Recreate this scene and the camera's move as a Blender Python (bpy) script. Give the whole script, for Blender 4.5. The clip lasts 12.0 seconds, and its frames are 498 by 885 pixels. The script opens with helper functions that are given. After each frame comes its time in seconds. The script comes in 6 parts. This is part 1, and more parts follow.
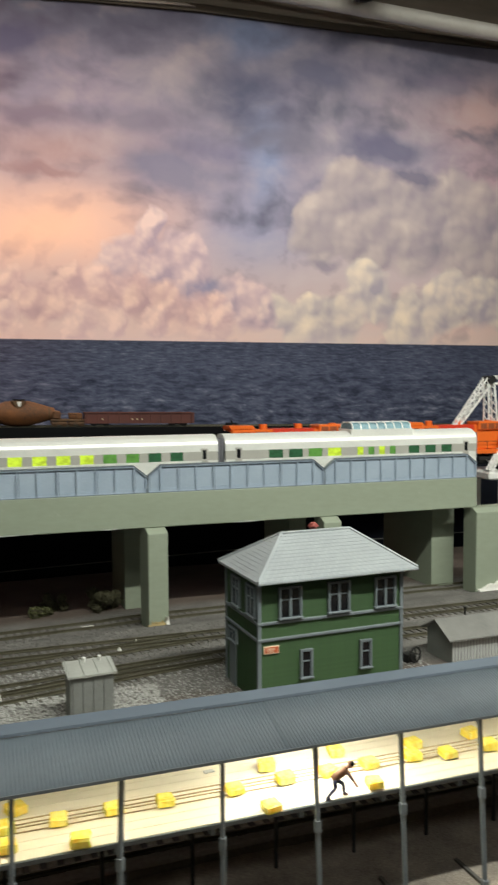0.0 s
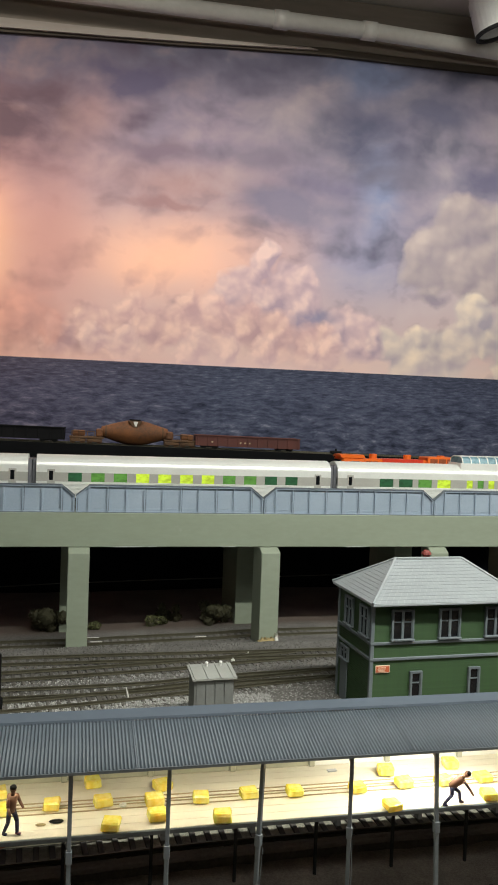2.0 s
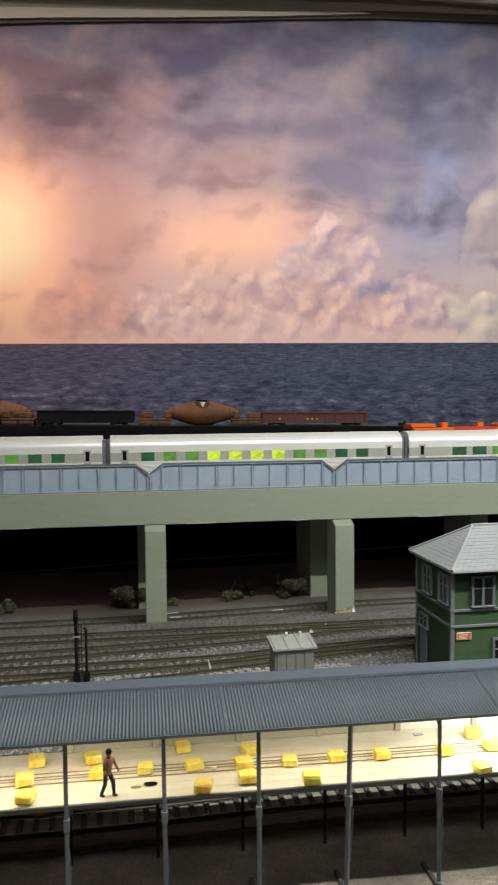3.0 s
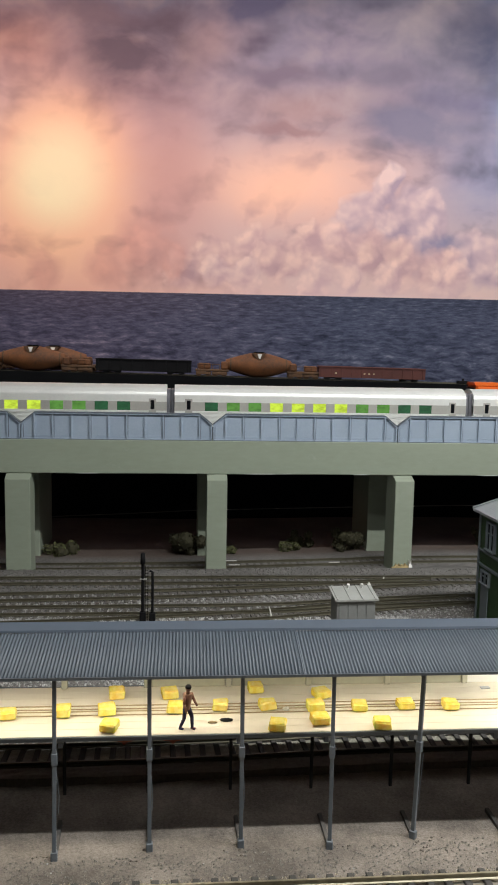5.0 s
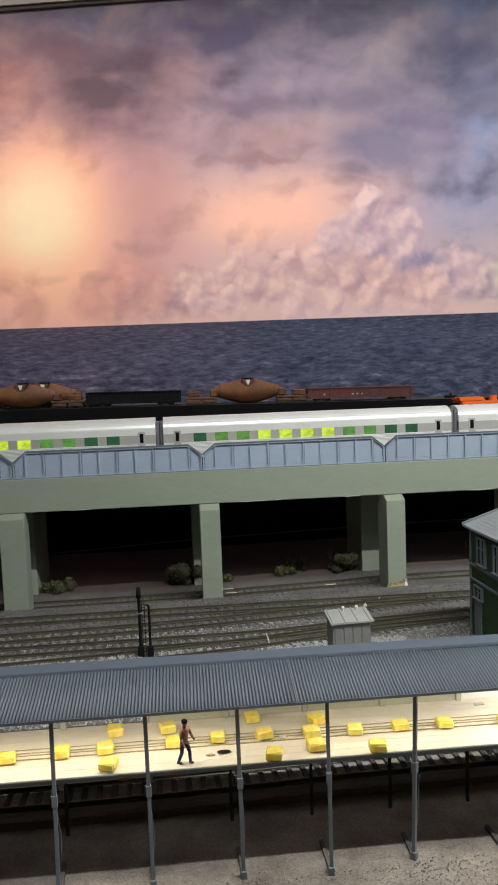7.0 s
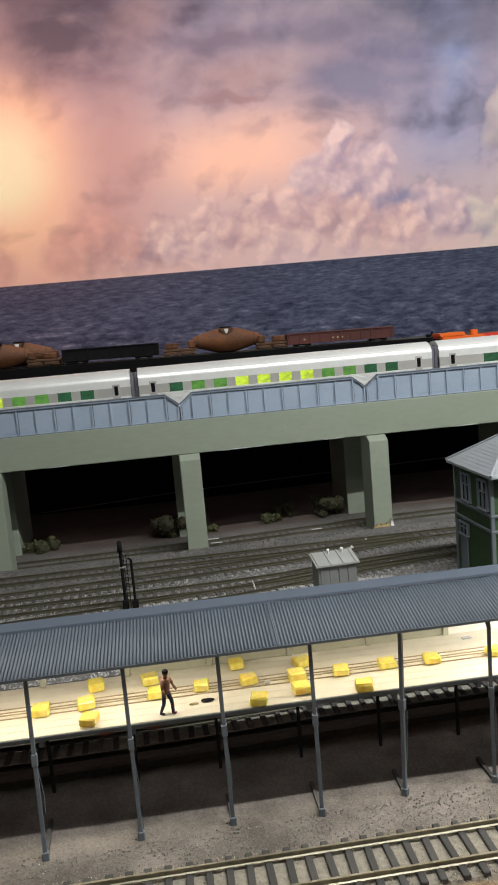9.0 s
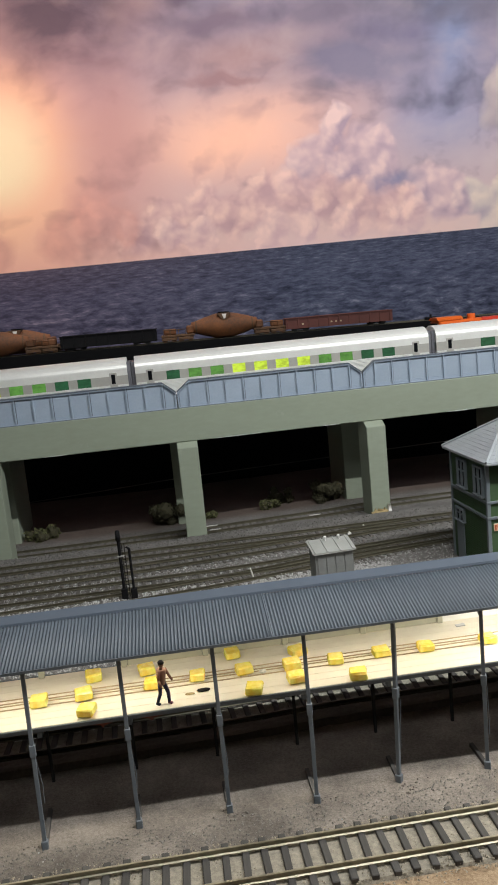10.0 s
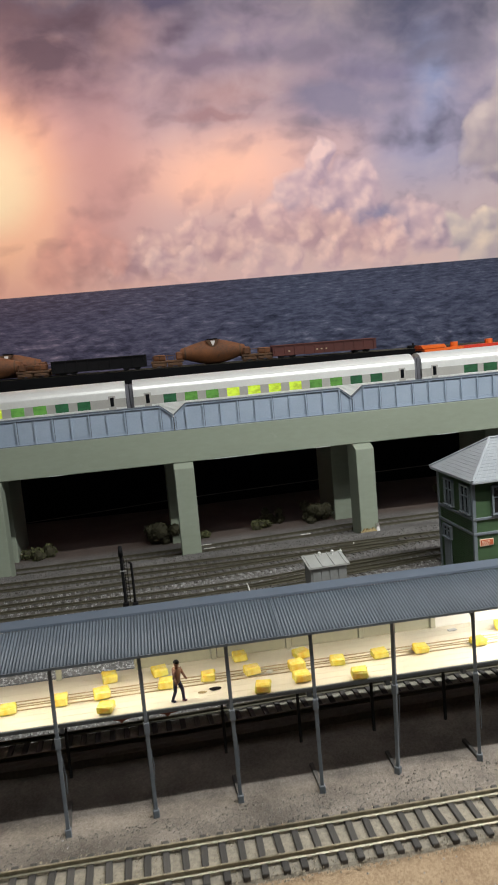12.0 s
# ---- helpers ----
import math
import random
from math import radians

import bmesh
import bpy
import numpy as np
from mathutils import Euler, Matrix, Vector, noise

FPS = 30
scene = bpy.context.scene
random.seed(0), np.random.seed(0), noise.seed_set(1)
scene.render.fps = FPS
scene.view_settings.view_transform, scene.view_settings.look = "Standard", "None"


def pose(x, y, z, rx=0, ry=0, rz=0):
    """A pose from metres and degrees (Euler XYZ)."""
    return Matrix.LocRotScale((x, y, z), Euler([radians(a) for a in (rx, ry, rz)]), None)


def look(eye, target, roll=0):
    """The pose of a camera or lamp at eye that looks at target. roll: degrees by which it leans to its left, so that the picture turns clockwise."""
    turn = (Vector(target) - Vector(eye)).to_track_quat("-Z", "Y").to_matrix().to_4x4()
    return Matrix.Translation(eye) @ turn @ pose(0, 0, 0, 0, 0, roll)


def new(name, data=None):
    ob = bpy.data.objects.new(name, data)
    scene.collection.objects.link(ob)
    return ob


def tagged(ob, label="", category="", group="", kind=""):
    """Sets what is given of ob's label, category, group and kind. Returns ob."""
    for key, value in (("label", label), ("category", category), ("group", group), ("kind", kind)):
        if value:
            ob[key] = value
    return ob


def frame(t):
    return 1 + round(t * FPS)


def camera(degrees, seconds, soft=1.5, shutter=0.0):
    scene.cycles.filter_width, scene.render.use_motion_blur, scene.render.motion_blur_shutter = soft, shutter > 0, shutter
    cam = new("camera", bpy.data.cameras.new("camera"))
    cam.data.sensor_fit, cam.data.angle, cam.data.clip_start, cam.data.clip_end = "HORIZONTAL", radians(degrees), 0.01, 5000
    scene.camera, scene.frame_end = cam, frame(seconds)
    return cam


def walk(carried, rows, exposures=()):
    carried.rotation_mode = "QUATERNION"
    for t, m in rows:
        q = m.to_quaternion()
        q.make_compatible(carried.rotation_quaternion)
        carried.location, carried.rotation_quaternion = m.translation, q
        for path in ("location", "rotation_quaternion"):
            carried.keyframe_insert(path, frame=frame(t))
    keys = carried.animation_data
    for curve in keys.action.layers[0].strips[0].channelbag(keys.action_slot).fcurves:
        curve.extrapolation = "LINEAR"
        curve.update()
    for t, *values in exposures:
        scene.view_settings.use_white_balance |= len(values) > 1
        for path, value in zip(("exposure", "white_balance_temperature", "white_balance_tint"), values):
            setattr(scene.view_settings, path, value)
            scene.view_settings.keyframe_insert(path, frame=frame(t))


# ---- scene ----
cam = camera(35.1, 12.0, soft=1.8, shutter=0.35)
EXPOSURES = [(0.0, 0.0, 6750, 1), (1.5, -0.02, 6700, 2), (2.5, -0.04, 6650, 5), (3.5, -0.06, 6550, 8), (5.5, -0.07, 6300, 10), (12.0, -0.07, 6300, 10)]
PATH = [
    (0, (0.019, 0.051, 0.206), (0.597, 1.961, 0.079), -0.3),
    (0.5, (-0.014, 0.033, 0.208), (0.465, 1.974, 0.154), 0.9),
    (1, (-0.017, 0.026, 0.202), (0.396, 1.979, 0.079), 0.4),
    (1.5, (-0.011, 0.027, 0.201), (0.363, 1.987, 0.076), 0.2),
    (2, (-0.011, 0.02, 0.207), (0.339, 1.989, 0.144), 2.1),
    (2.5, (-0.008, 0.026, 0.208), (0.288, 2.003, 0.132), 0.4),
    (3, (-0.015, 0.019, 0.202), (0.171, 2.007, 0.085), -0.5),
    (3.5, (-0.019, 0.022, 0.198), (0.091, 2.011, 0.028), 0.3),
    (3.7, (-0.018, 0.031, 0.196), (0.075, 2.017, -0.017), 0.5),
    (5.3, (-0.033, 0.009, 0.203), (0.038, 1.993, -0.033), 1.1),
    (5.5, (-0.033, 0.006, 0.204), (0.046, 1.992, -0.019), 1.1),
    (6, (-0.03, 0.006, 0.206), (0.044, 1.996, 0.021), 0.6),
    (6.5, (-0.031, 0.006, 0.205), (0.046, 1.997, 0.033), 0.3),
    (7, (-0.025, 0.008, 0.207), (0.056, 1.999, 0.028), -2.1),
    (9, (-0.017, 0.022, 0.199), (0.088, 1.997, -0.1), -5.0),
    (9.5, (-0.016, 0.022, 0.2), (0.075, 1.993, -0.128), -5.7),
    (10, (-0.013, 0.021, 0.203), (0.084, 1.989, -0.139), -5.6),
    (10.5, (-0.016, 0.023, 0.2), (0.098, 1.992, -0.131), -4.6),
    (11, (-0.018, 0.02, 0.2), (0.099, 1.996, -0.084), -4.0),
    (11.5, (-0.017, 0.019, 0.201), (0.1, 1.998, -0.069), -4.4),
    (12, (-0.029, -0.006, 0.203), (0.127, 1.968, -0.075), -5.1),
]
walk(cam, [(t, look(eye, target, roll)) for t, eye, target, roll in PATH], EXPOSURES)

# All builders below work in decimetres of the model railway (scale 1:87); DM turns them into metres.
DM = 0.1
LEAN = 2.6  # the viaduct and the loading platform stand turned by this many degrees

# ---- world and large lights ----
world = bpy.data.worlds.new("room_air")
world.use_nodes = True
world.node_tree.nodes["Background"].inputs[0].default_value = (0.5, 0.52, 0.55, 1)
world.node_tree.nodes["Background"].inputs[1].default_value = 0.02
scene.world = world


def area_lamp(name, centre, size_x, size_y, watts, colour, target):
    lamp = bpy.data.lights.new(name, "AREA")
    lamp.shape, lamp.size, lamp.size_y, lamp.energy, lamp.color = "RECTANGLE", size_x * DM, size_y * DM, watts, colour
    ob = new(name, lamp)
    ob.matrix_world = look([c * DM for c in centre], [c * DM for c in target])
    return ob


STRIP = area_lamp("valance_strip_light", (4.6, 2.3, 6.2), 10.5, 0.10, 9.2, (1.0, 0.985, 0.94), (4.6, 5.2, 0))
# Weak unseen fill, added high in front to lift the shaded parts.
area_lamp("room_fill_light", (5.0, -4.0, 10.2), 12.0, 0.9, 2.4, (1.0, 0.98, 0.95), (4.0, 2.0, 0))
WASH = area_lamp("backdrop_wash_light", (1.5, 10.2, 10.35), 20.0, 0.6, 6.2, (1.0, 0.96, 0.92), (1.5, 16.0, 4.6))
WASH.data.spread = radians(86)
# Unseen lamps added under the roof, lengths and watts set by the deck's brightness.
DECK_WARM = area_lamp("unseen_deck_strip", (-2.15, 3.42, 0.70), 3.9, 0.06, 0.144, (1.0, 0.89, 0.68), (-2.15, 3.42, 0))
DECK_DIM = area_lamp("unseen_deck_strip", (2.25, 3.42, 0.70), 4.5, 0.06, 0.138, (1.0, 0.89, 0.68), (2.25, 3.42, 0))
DECK_COOL = area_lamp("unseen_deck_spot", (1.42, 3.45, 0.71), 0.40, 0.06, 0.055, (1.0, 0.95, 0.86), (1.42, 3.45, 0))
for lamp in (STRIP, DECK_WARM, DECK_DIM, DECK_COOL):
    spin = Matrix.Translation((0, 0.33, 0)) @ pose(0, 0, 0, 0, 0, LEAN) @ Matrix.Translation((0, -0.33, 0))
    lamp.matrix_world = spin @ lamp.matrix_world @ pose(0, 0, 0, 0, 0, 0)


# ---- materials ----
def nodes_of(name):
    m = bpy.data.materials.new(name)
    m.use_nodes = True
    t = m.node_tree
    return m, t, t.nodes["Principled BSDF"]


def add(t, kind, **sets):
    n = t.nodes.new(kind)
    for key, value in sets.items():
        n.inputs[key].default_value = value
    return n


def blend(t, fac, a, b, how="MIX"):
    n = t.nodes.new("ShaderNodeMix")
    n.data_type, n.blend_type = "RGBA", how
    for socket, value in ((n.inputs[0], fac), (n.inputs[6], a), (n.inputs[7], b)):
        if isinstance(value, bpy.types.NodeSocket):
            t.links.new(value, socket)
        else:
            socket.default_value = value if not isinstance(value, tuple) or len(value) == 4 else (*value, 1)
    return n.outputs[2]


def calc(t, how, *values, clamp=False):
    n = t.nodes.new("ShaderNodeMath")
    n.operation, n.use_clamp = how, clamp
    for socket, value in zip(n.inputs, values):
        if isinstance(value, bpy.types.NodeSocket):
            t.links.new(value, socket)
        else:
            socket.default_value = value
    return n.outputs[0]


def ramp(t, fac, stops, smooth=True):
    n = t.nodes.new("ShaderNodeValToRGB")
    n.color_ramp.interpolation = "EASE" if smooth else "LINEAR"
    while len(n.color_ramp.elements) < len(stops):
        n.color_ramp.elements.new(0.5)
    for e, (at, colour) in zip(n.color_ramp.elements, stops):
        e.position, e.color = at, (*colour, 1) if len(colour) == 3 else colour
    t.links.new(fac, n.inputs[0])
    return n.outputs[0]


def noisy(t, where, scale, detail=4.0, rough=0.55, stretch=None, lift=0.0):
    if stretch:
        m = add(t, "ShaderNodeMapping", Scale=stretch, Location=(lift, lift * 0.7, lift * 0.3))
        t.links.new(where, m.inputs[0])
        where = m.outputs[0]
    n = add(t, "ShaderNodeTexNoise", Scale=scale, Detail=detail, Roughness=rough)
    t.links.new(where, n.inputs["Vector"])
    return n.outputs[0]


def surface(name, light, dark, rough=0.6, metal=0.0, coarse=40.0, fine=500.0, bump=0.3, depth=0.0006, each=0.0, stretch=None, wear=None, wear_at=0.62, alpha=1.0):
    """A paint, stone or metal: two tones mixed by coarse and fine grain, relief, optional wear spots; each: how much single pieces differ."""
    m, t, b = nodes_of(name)
    at = t.nodes.new("ShaderNodeTexCoord").outputs["Object"]
    big, small = noisy(t, at, coarse, 5.0, 0.6, stretch), noisy(t, at, fine, 3.0, 0.6, stretch)
    mixed = calc(t, "ADD", calc(t, "MULTIPLY", big, 0.62), calc(t, "MULTIPLY", small, 0.38))
    colour = ramp(t, mixed, [(0.34, dark), (0.66, light)], False)
    if wear:
        spots = noisy(t, at, coarse * 2.6, 6.0, 0.7, None)
        colour = blend(t, calc(t, "MULTIPLY", calc(t, "SUBTRACT", spots, wear_at, clamp=True), 6.0, clamp=True), colour, wear)
    if each:
        info = t.nodes.new("ShaderNodeObjectInfo").outputs["Random"]
        gain = calc(t, "ADD", calc(t, "MULTIPLY", info, 2 * each), 1 - each)
        grey = t.nodes.new("ShaderNodeCombineColor")
        for n in range(3):
            t.links.new(gain, grey.inputs[n])
        colour = blend(t, 1.0, colour, grey.outputs[0], "MULTIPLY")
    t.links.new(colour, b.inputs["Base Color"])
    b.inputs["Metallic"].default_value = metal
    t.links.new(calc(t, "ADD", calc(t, "MULTIPLY", small, 0.24), rough - 0.12, clamp=True), b.inputs["Roughness"])
    if bump:
        r = add(t, "ShaderNodeBump", Strength=bump, Distance=depth)
        t.links.new(mixed, r.inputs["Height"])
        t.links.new(r.outputs[0], b.inputs["Normal"])
    return m


def srgb(r, g, b):
    return tuple((c / 255 / 12.92) if c <= 10 else ((c / 255 + 0.055) / 1.055) ** 2.4 for c in (r, g, b))


def glow(name, colour, strength):
    m, t, b = nodes_of(name)
    b.inputs["Base Color"].default_value = (*colour, 1)
    b.inputs["Emission Color"].default_value = (*colour, 1)
    b.inputs["Emission Strength"].default_value = strength
    return m


CONCRETE = surface("painted_concrete", (0.285, 0.325, 0.255), (0.235, 0.27, 0.207), 0.65, coarse=12, fine=260, bump=0.15, stretch=(0.35, 1, 1), wear=(0.36, 0.38, 0.33), wear_at=0.64)
GIRDER = surface("girder_paint", (0.34, 0.41, 0.50), (0.28, 0.345, 0.43), 0.5, coarse=30, fine=700, bump=0.1, each=0.04)
RAIL = surface("rail_steel", (0.13, 0.12, 0.085), (0.07, 0.065, 0.045), 0.5, metal=0.4, coarse=60, fine=900, bump=0.1)
RAIL_BRIGHT = surface("rail_nickel", (0.40, 0.37, 0.28), (0.20, 0.18, 0.13), 0.42, metal=0.8, coarse=30, fine=600, bump=0.05)
TIE = surface("sleeper_wood", (0.075, 0.07, 0.065), (0.035, 0.033, 0.03), 0.8, coarse=120, fine=900, bump=0.4, each=0.25, stretch=(1, 0.15, 1))
BALLAST_TIE = surface("grey_sleeper_wood", (0.13, 0.12, 0.105), (0.06, 0.055, 0.05), 0.85, coarse=90, fine=900, bump=0.4, each=0.2, stretch=(1, 0.2, 1))
STONE = surface("ballast_stone", (0.58, 0.58, 0.56), (0.09, 0.088, 0.084), 0.85, coarse=900, fine=2600, bump=0.2)
EARTH_STONE = surface("earth_stone", (0.24, 0.222, 0.20), (0.10, 0.092, 0.083), 0.9, coarse=800, fine=2600, bump=0.2)
BED = surface("pale_ballast_bed", (0.34, 0.305, 0.24), (0.16, 0.145, 0.115), 0.9, coarse=500, fine=2200, bump=0.6)
BED_DIM = surface("dim_ballast_bed", (0.34, 0.33, 0.27), (0.15, 0.145, 0.115), 0.9, coarse=420, fine=1800, bump=0.9, depth=0.0015)
SAND_STONE = surface("sandy_stone", (0.42, 0.37, 0.28), (0.15, 0.13, 0.095), 0.9, coarse=900, fine=2600, bump=0.2)
SOFFIT = surface("soffit_board", (0.30, 0.25, 0.205), (0.20, 0.165, 0.135), 0.8, coarse=6, fine=90, stretch=(0.15, 1, 1))
CINDER = surface("cinder_bank", (0.13, 0.112, 0.092), (0.07, 0.06, 0.05), 0.9, coarse=500, fine=2200, bump=0.6)
STONE_DIM = surface("cinder_stone", (0.22, 0.21, 0.20), (0.07, 0.065, 0.06), 0.9, coarse=800, fine=2600, bump=0.2)
ROOF_BLUE = surface("corrugated_roof_paint", (0.105, 0.128, 0.152), (0.078, 0.096, 0.116), 0.5, coarse=20, fine=420, bump=0.12, each=0.07)
ROOF_CAP = surface("ridge_cap_paint", (0.098, 0.122, 0.155), (0.076, 0.096, 0.124), 0.5, coarse=16, fine=300, bump=0.1)
POST_BLUE = surface("post_paint", (0.13, 0.15, 0.17), (0.08, 0.095, 0.11), 0.5, coarse=60, fine=800, bump=0.15)
DECK = surface("deck_boards", (0.78, 0.73, 0.62), (0.68, 0.62, 0.51), 0.7, coarse=14, fine=300, bump=0.1, stretch=(0.3, 1, 1), wear=(0.55, 0.5, 0.42), wear_at=0.68)
PANEL = surface("platform_wall_paint", (0.46, 0.46, 0.37), (0.38, 0.38, 0.30), 0.6, coarse=20, fine=300, bump=0.08)
PANEL_WHITE = surface("platform_wall_white", (0.80, 0.80, 0.78), (0.72, 0.72, 0.70), 0.6, coarse=20, fine=300, bump=0.05)
BROWN = surface("conveyor_rail", (0.50, 0.40, 0.25), (0.38, 0.29, 0.18), 0.7, coarse=60, fine=600)
GREEN = surface("green_clapboard", (0.040, 0.090, 0.031), (0.026, 0.064, 0.022), 0.6, coarse=24, fine=500, bump=0.15, each=0.05)
TRIM_GREY = surface("tower_trim_paint", (0.165, 0.195, 0.215), (0.115, 0.138, 0.158), 0.55, coarse=50, fine=700, bump=0.1)
SHINGLE = surface("tower_roof_shingle", (0.345, 0.375, 0.395), (0.275, 0.30, 0.32), 0.6, coarse=30, fine=500, bump=0.15, each=0.06)
DARK_GLASS, _t, _b = nodes_of("dark_window_glass")
_b.inputs["Base Color"].default_value, _b.inputs["Roughness"].default_value = (0.006, 0.007, 0.009, 1), 0.12
SIGN_RED = surface("sign_orange", (0.55, 0.13, 0.05), (0.48, 0.10, 0.04), 0.5, bump=0)
SIGN_PALE = surface("sign_cream", (0.75, 0.6, 0.45), (0.7, 0.55, 0.4), 0.5, bump=0)
SHED_GREY = surface("cabinet_paint", (0.20, 0.21, 0.205), (0.14, 0.145, 0.14), 0.6, coarse=40, fine=600, bump=0.12)
SHED_ROOF = surface("cabinet_roof", (0.36, 0.37, 0.35), (0.28, 0.29, 0.27), 0.6, coarse=40, fine=500, bump=0.15, wear=(0.6, 0.6, 0.58), wear_at=0.66)
HUT_ROOF = surface("hut_roof_felt", (0.20, 0.20, 0.19), (0.13, 0.13, 0.125), 0.8, coarse=40, fine=700)
HUT_WALL = surface("hut_white_siding", (0.55, 0.56, 0.56), (0.45, 0.46, 0.46), 0.6, coarse=40, fine=500, bump=0.1)
WHITE = surface("white_paint", (0.80, 0.80, 0.79), (0.70, 0.70, 0.69), 0.4, coarse=60, fine=600, bump=0.05)
PLASTER = surface("white_plaster", (0.80, 0.79, 0.76), (0.62, 0.61, 0.58), 0.85, coarse=200, fine=900, bump=0.6)
TAN = surface("tan_plaster", (0.42, 0.33, 0.16), (0.25, 0.19, 0.09), 0.85, coarse=300, fine=900, bump=0.6)
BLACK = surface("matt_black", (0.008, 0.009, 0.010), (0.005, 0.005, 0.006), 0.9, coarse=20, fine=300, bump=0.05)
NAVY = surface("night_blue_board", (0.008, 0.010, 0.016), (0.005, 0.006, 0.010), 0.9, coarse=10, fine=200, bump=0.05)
STEEL = surface("stainless_side", (0.84, 0.85, 0.82), (0.74, 0.75, 0.72), 0.36, metal=0.22, coarse=40, fine=500, bump=0.04)
STEEL_BAND = surface("stainless_band", (0.47, 0.46, 0.42), (0.40, 0.39, 0.36), 0.45, metal=0.2, coarse=40, fine=500, bump=0.04)
ROOF_SILVER = surface("car_roof_silver", (0.84, 0.85, 0.82), (0.74, 0.75, 0.73), 0.4, metal=0.2, coarse=30, fine=400, bump=0.05)
DOME_GLASS = surface("dome_glass", (0.20, 0.36, 0.42), (0.08, 0.16, 0.20), 0.15, metal=0.0, coarse=60, fine=300, bump=0)
DIAPHRAGM = surface("diaphragm_grey", (0.17, 0.17, 0.19), (0.10, 0.10, 0.115), 0.6, coarse=60, fine=500)
GIRDER_DARK = surface("girder_edge_and_shade_paint", (0.13, 0.16, 0.20), (0.09, 0.11, 0.14), 0.5, coarse=30, fine=700, bump=0.1)
TRUCK = surface("truck_black", (0.03, 0.03, 0.03), (0.015, 0.015, 0.015), 0.6, coarse=90, fine=700)
ORANGE = surface("locomotive_orange", (0.80, 0.16, 0.022), (0.72, 0.13, 0.018), 0.4, coarse=30, fine=400, bump=0.05)
RED = surface("locomotive_red", (0.62, 0.045, 0.02), (0.55, 0.035, 0.016), 0.4, coarse=30, fine=400, bump=0.05)
GRILLE = surface("grille_brown", (0.35, 0.08, 0.02), (0.18, 0.04, 0.012), 0.6, coarse=200, fine=900)
RUST = surface("rusty_bottle", (0.215, 0.078, 0.023), (0.08, 0.035, 0.016), 0.75, coarse=30, fine=300, bump=0.3, wear=(0.06, 0.03, 0.018), wear_at=0.58)
FRAME_RUST = surface("rusty_frame", (0.14, 0.07, 0.03), (0.05, 0.028, 0.016), 0.8, coarse=60, fine=500)
FRAME_RUST_RED = surface("red_rust", (0.22, 0.06, 0.03), (0.10, 0.03, 0.018), 0.85, coarse=90, fine=700)
OXIDE = surface("oxide_red", (0.115, 0.032, 0.024), (0.07, 0.02, 0.016), 0.7, coarse=40, fine=500, bump=0.15)
SOOT = surface("soot_black", (0.012, 0.012, 0.013), (0.007, 0.007, 0.008), 0.85, coarse=40, fine=500)
LEAF = surface("moss_leaf", (0.12, 0.125, 0.045), (0.045, 0.05, 0.02), 0.85, coarse=300, fine=900)
LEAF_DARK = surface("dark_leaf", (0.055, 0.05, 0.022), (0.022, 0.022, 0.010), 0.85, coarse=300, fine=900)
PIPE = surface("pvc_pipe", (0.62, 0.60, 0.56), (0.52, 0.50, 0.46), 0.45, coarse=10, fine=100, bump=0.03)
TRIM_BEIGE = surface("beige_trim", (0.44, 0.37, 0.32), (0.36, 0.30, 0.26), 0.5, coarse=8, fine=120, bump=0.05, stretch=(0.2, 1, 1))
JOIST = surface("dark_joist", (0.10, 0.075, 0.055), (0.05, 0.038, 0.028), 0.8, coarse=8, fine=120, stretch=(0.2, 1, 1))
SKIN = surface("figure_skin", (0.24, 0.115, 0.07), (0.18, 0.085, 0.052), 0.6, bump=0)
SHIRT = surface("figure_shirt", (0.27, 0.075, 0.09), (0.20, 0.05, 0.065), 0.7, bump=0)
TROUSER = surface("figure_trousers", (0.020, 0.022, 0.075), (0.012, 0.013, 0.045), 0.7, bump=0)
WALL_PAINT = surface("room_wall_paint", (0.62, 0.60, 0.56), (0.56, 0.54, 0.50), 0.8, coarse=2, fine=40, bump=0.05)
ROOM_FLOOR = surface("room_floor_concrete", (0.25, 0.24, 0.23), (0.18, 0.17, 0.165), 0.8, coarse=3, fine=60)

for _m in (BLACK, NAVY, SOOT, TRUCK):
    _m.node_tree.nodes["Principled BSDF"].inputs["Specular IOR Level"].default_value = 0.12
COVER_RED = surface("dull_red_cover", (0.27, 0.05, 0.04), (0.18, 0.035, 0.03), 0.6, bump=0)

ICE, _t, _b = nodes_of("amber_ice")
_at = _t.nodes.new("ShaderNodeTexCoord").outputs["Object"]
_t.links.new(ramp(_t, noisy(_t, _at, 260, 4, 0.6), [(0.35, (0.87, 0.66, 0.10)), (0.65, (0.94, 0.80, 0.24))]), _b.inputs["Base Color"])
_b.inputs["Roughness"].default_value = 0.25
_b.inputs["Subsurface Weight"].default_value = 0.6
_b.inputs["Subsurface Radius"].default_value = (0.004, 0.003, 0.001)
_b.inputs["Subsurface Scale"].default_value = 1.0

# ground: grey ballast yard, dark cinders, beige sand in front
GROUND, _t, _b = nodes_of("layout_ground")
_at = _t.nodes.new("ShaderNodeTexCoord").outputs["Object"]
_xyz = _t.nodes.new("ShaderNodeSeparateXYZ")
_t.links.new(_at, _xyz.inputs[0])
_grain, _blot, _speck = noisy(_t, _at, 900, 4, 0.7), noisy(_t, _at, 28, 5, 0.6), noisy(_t, _at, 2400, 2, 0.6)
_yard = ramp(_t, calc(_t, "ADD", calc(_t, "MULTIPLY", _grain, 0.7), calc(_t, "MULTIPLY", _blot, 0.3)), [(0.36, (0.06, 0.056, 0.052)), (0.5, (0.135, 0.13, 0.123)), (0.66, (0.28, 0.27, 0.255))], False)
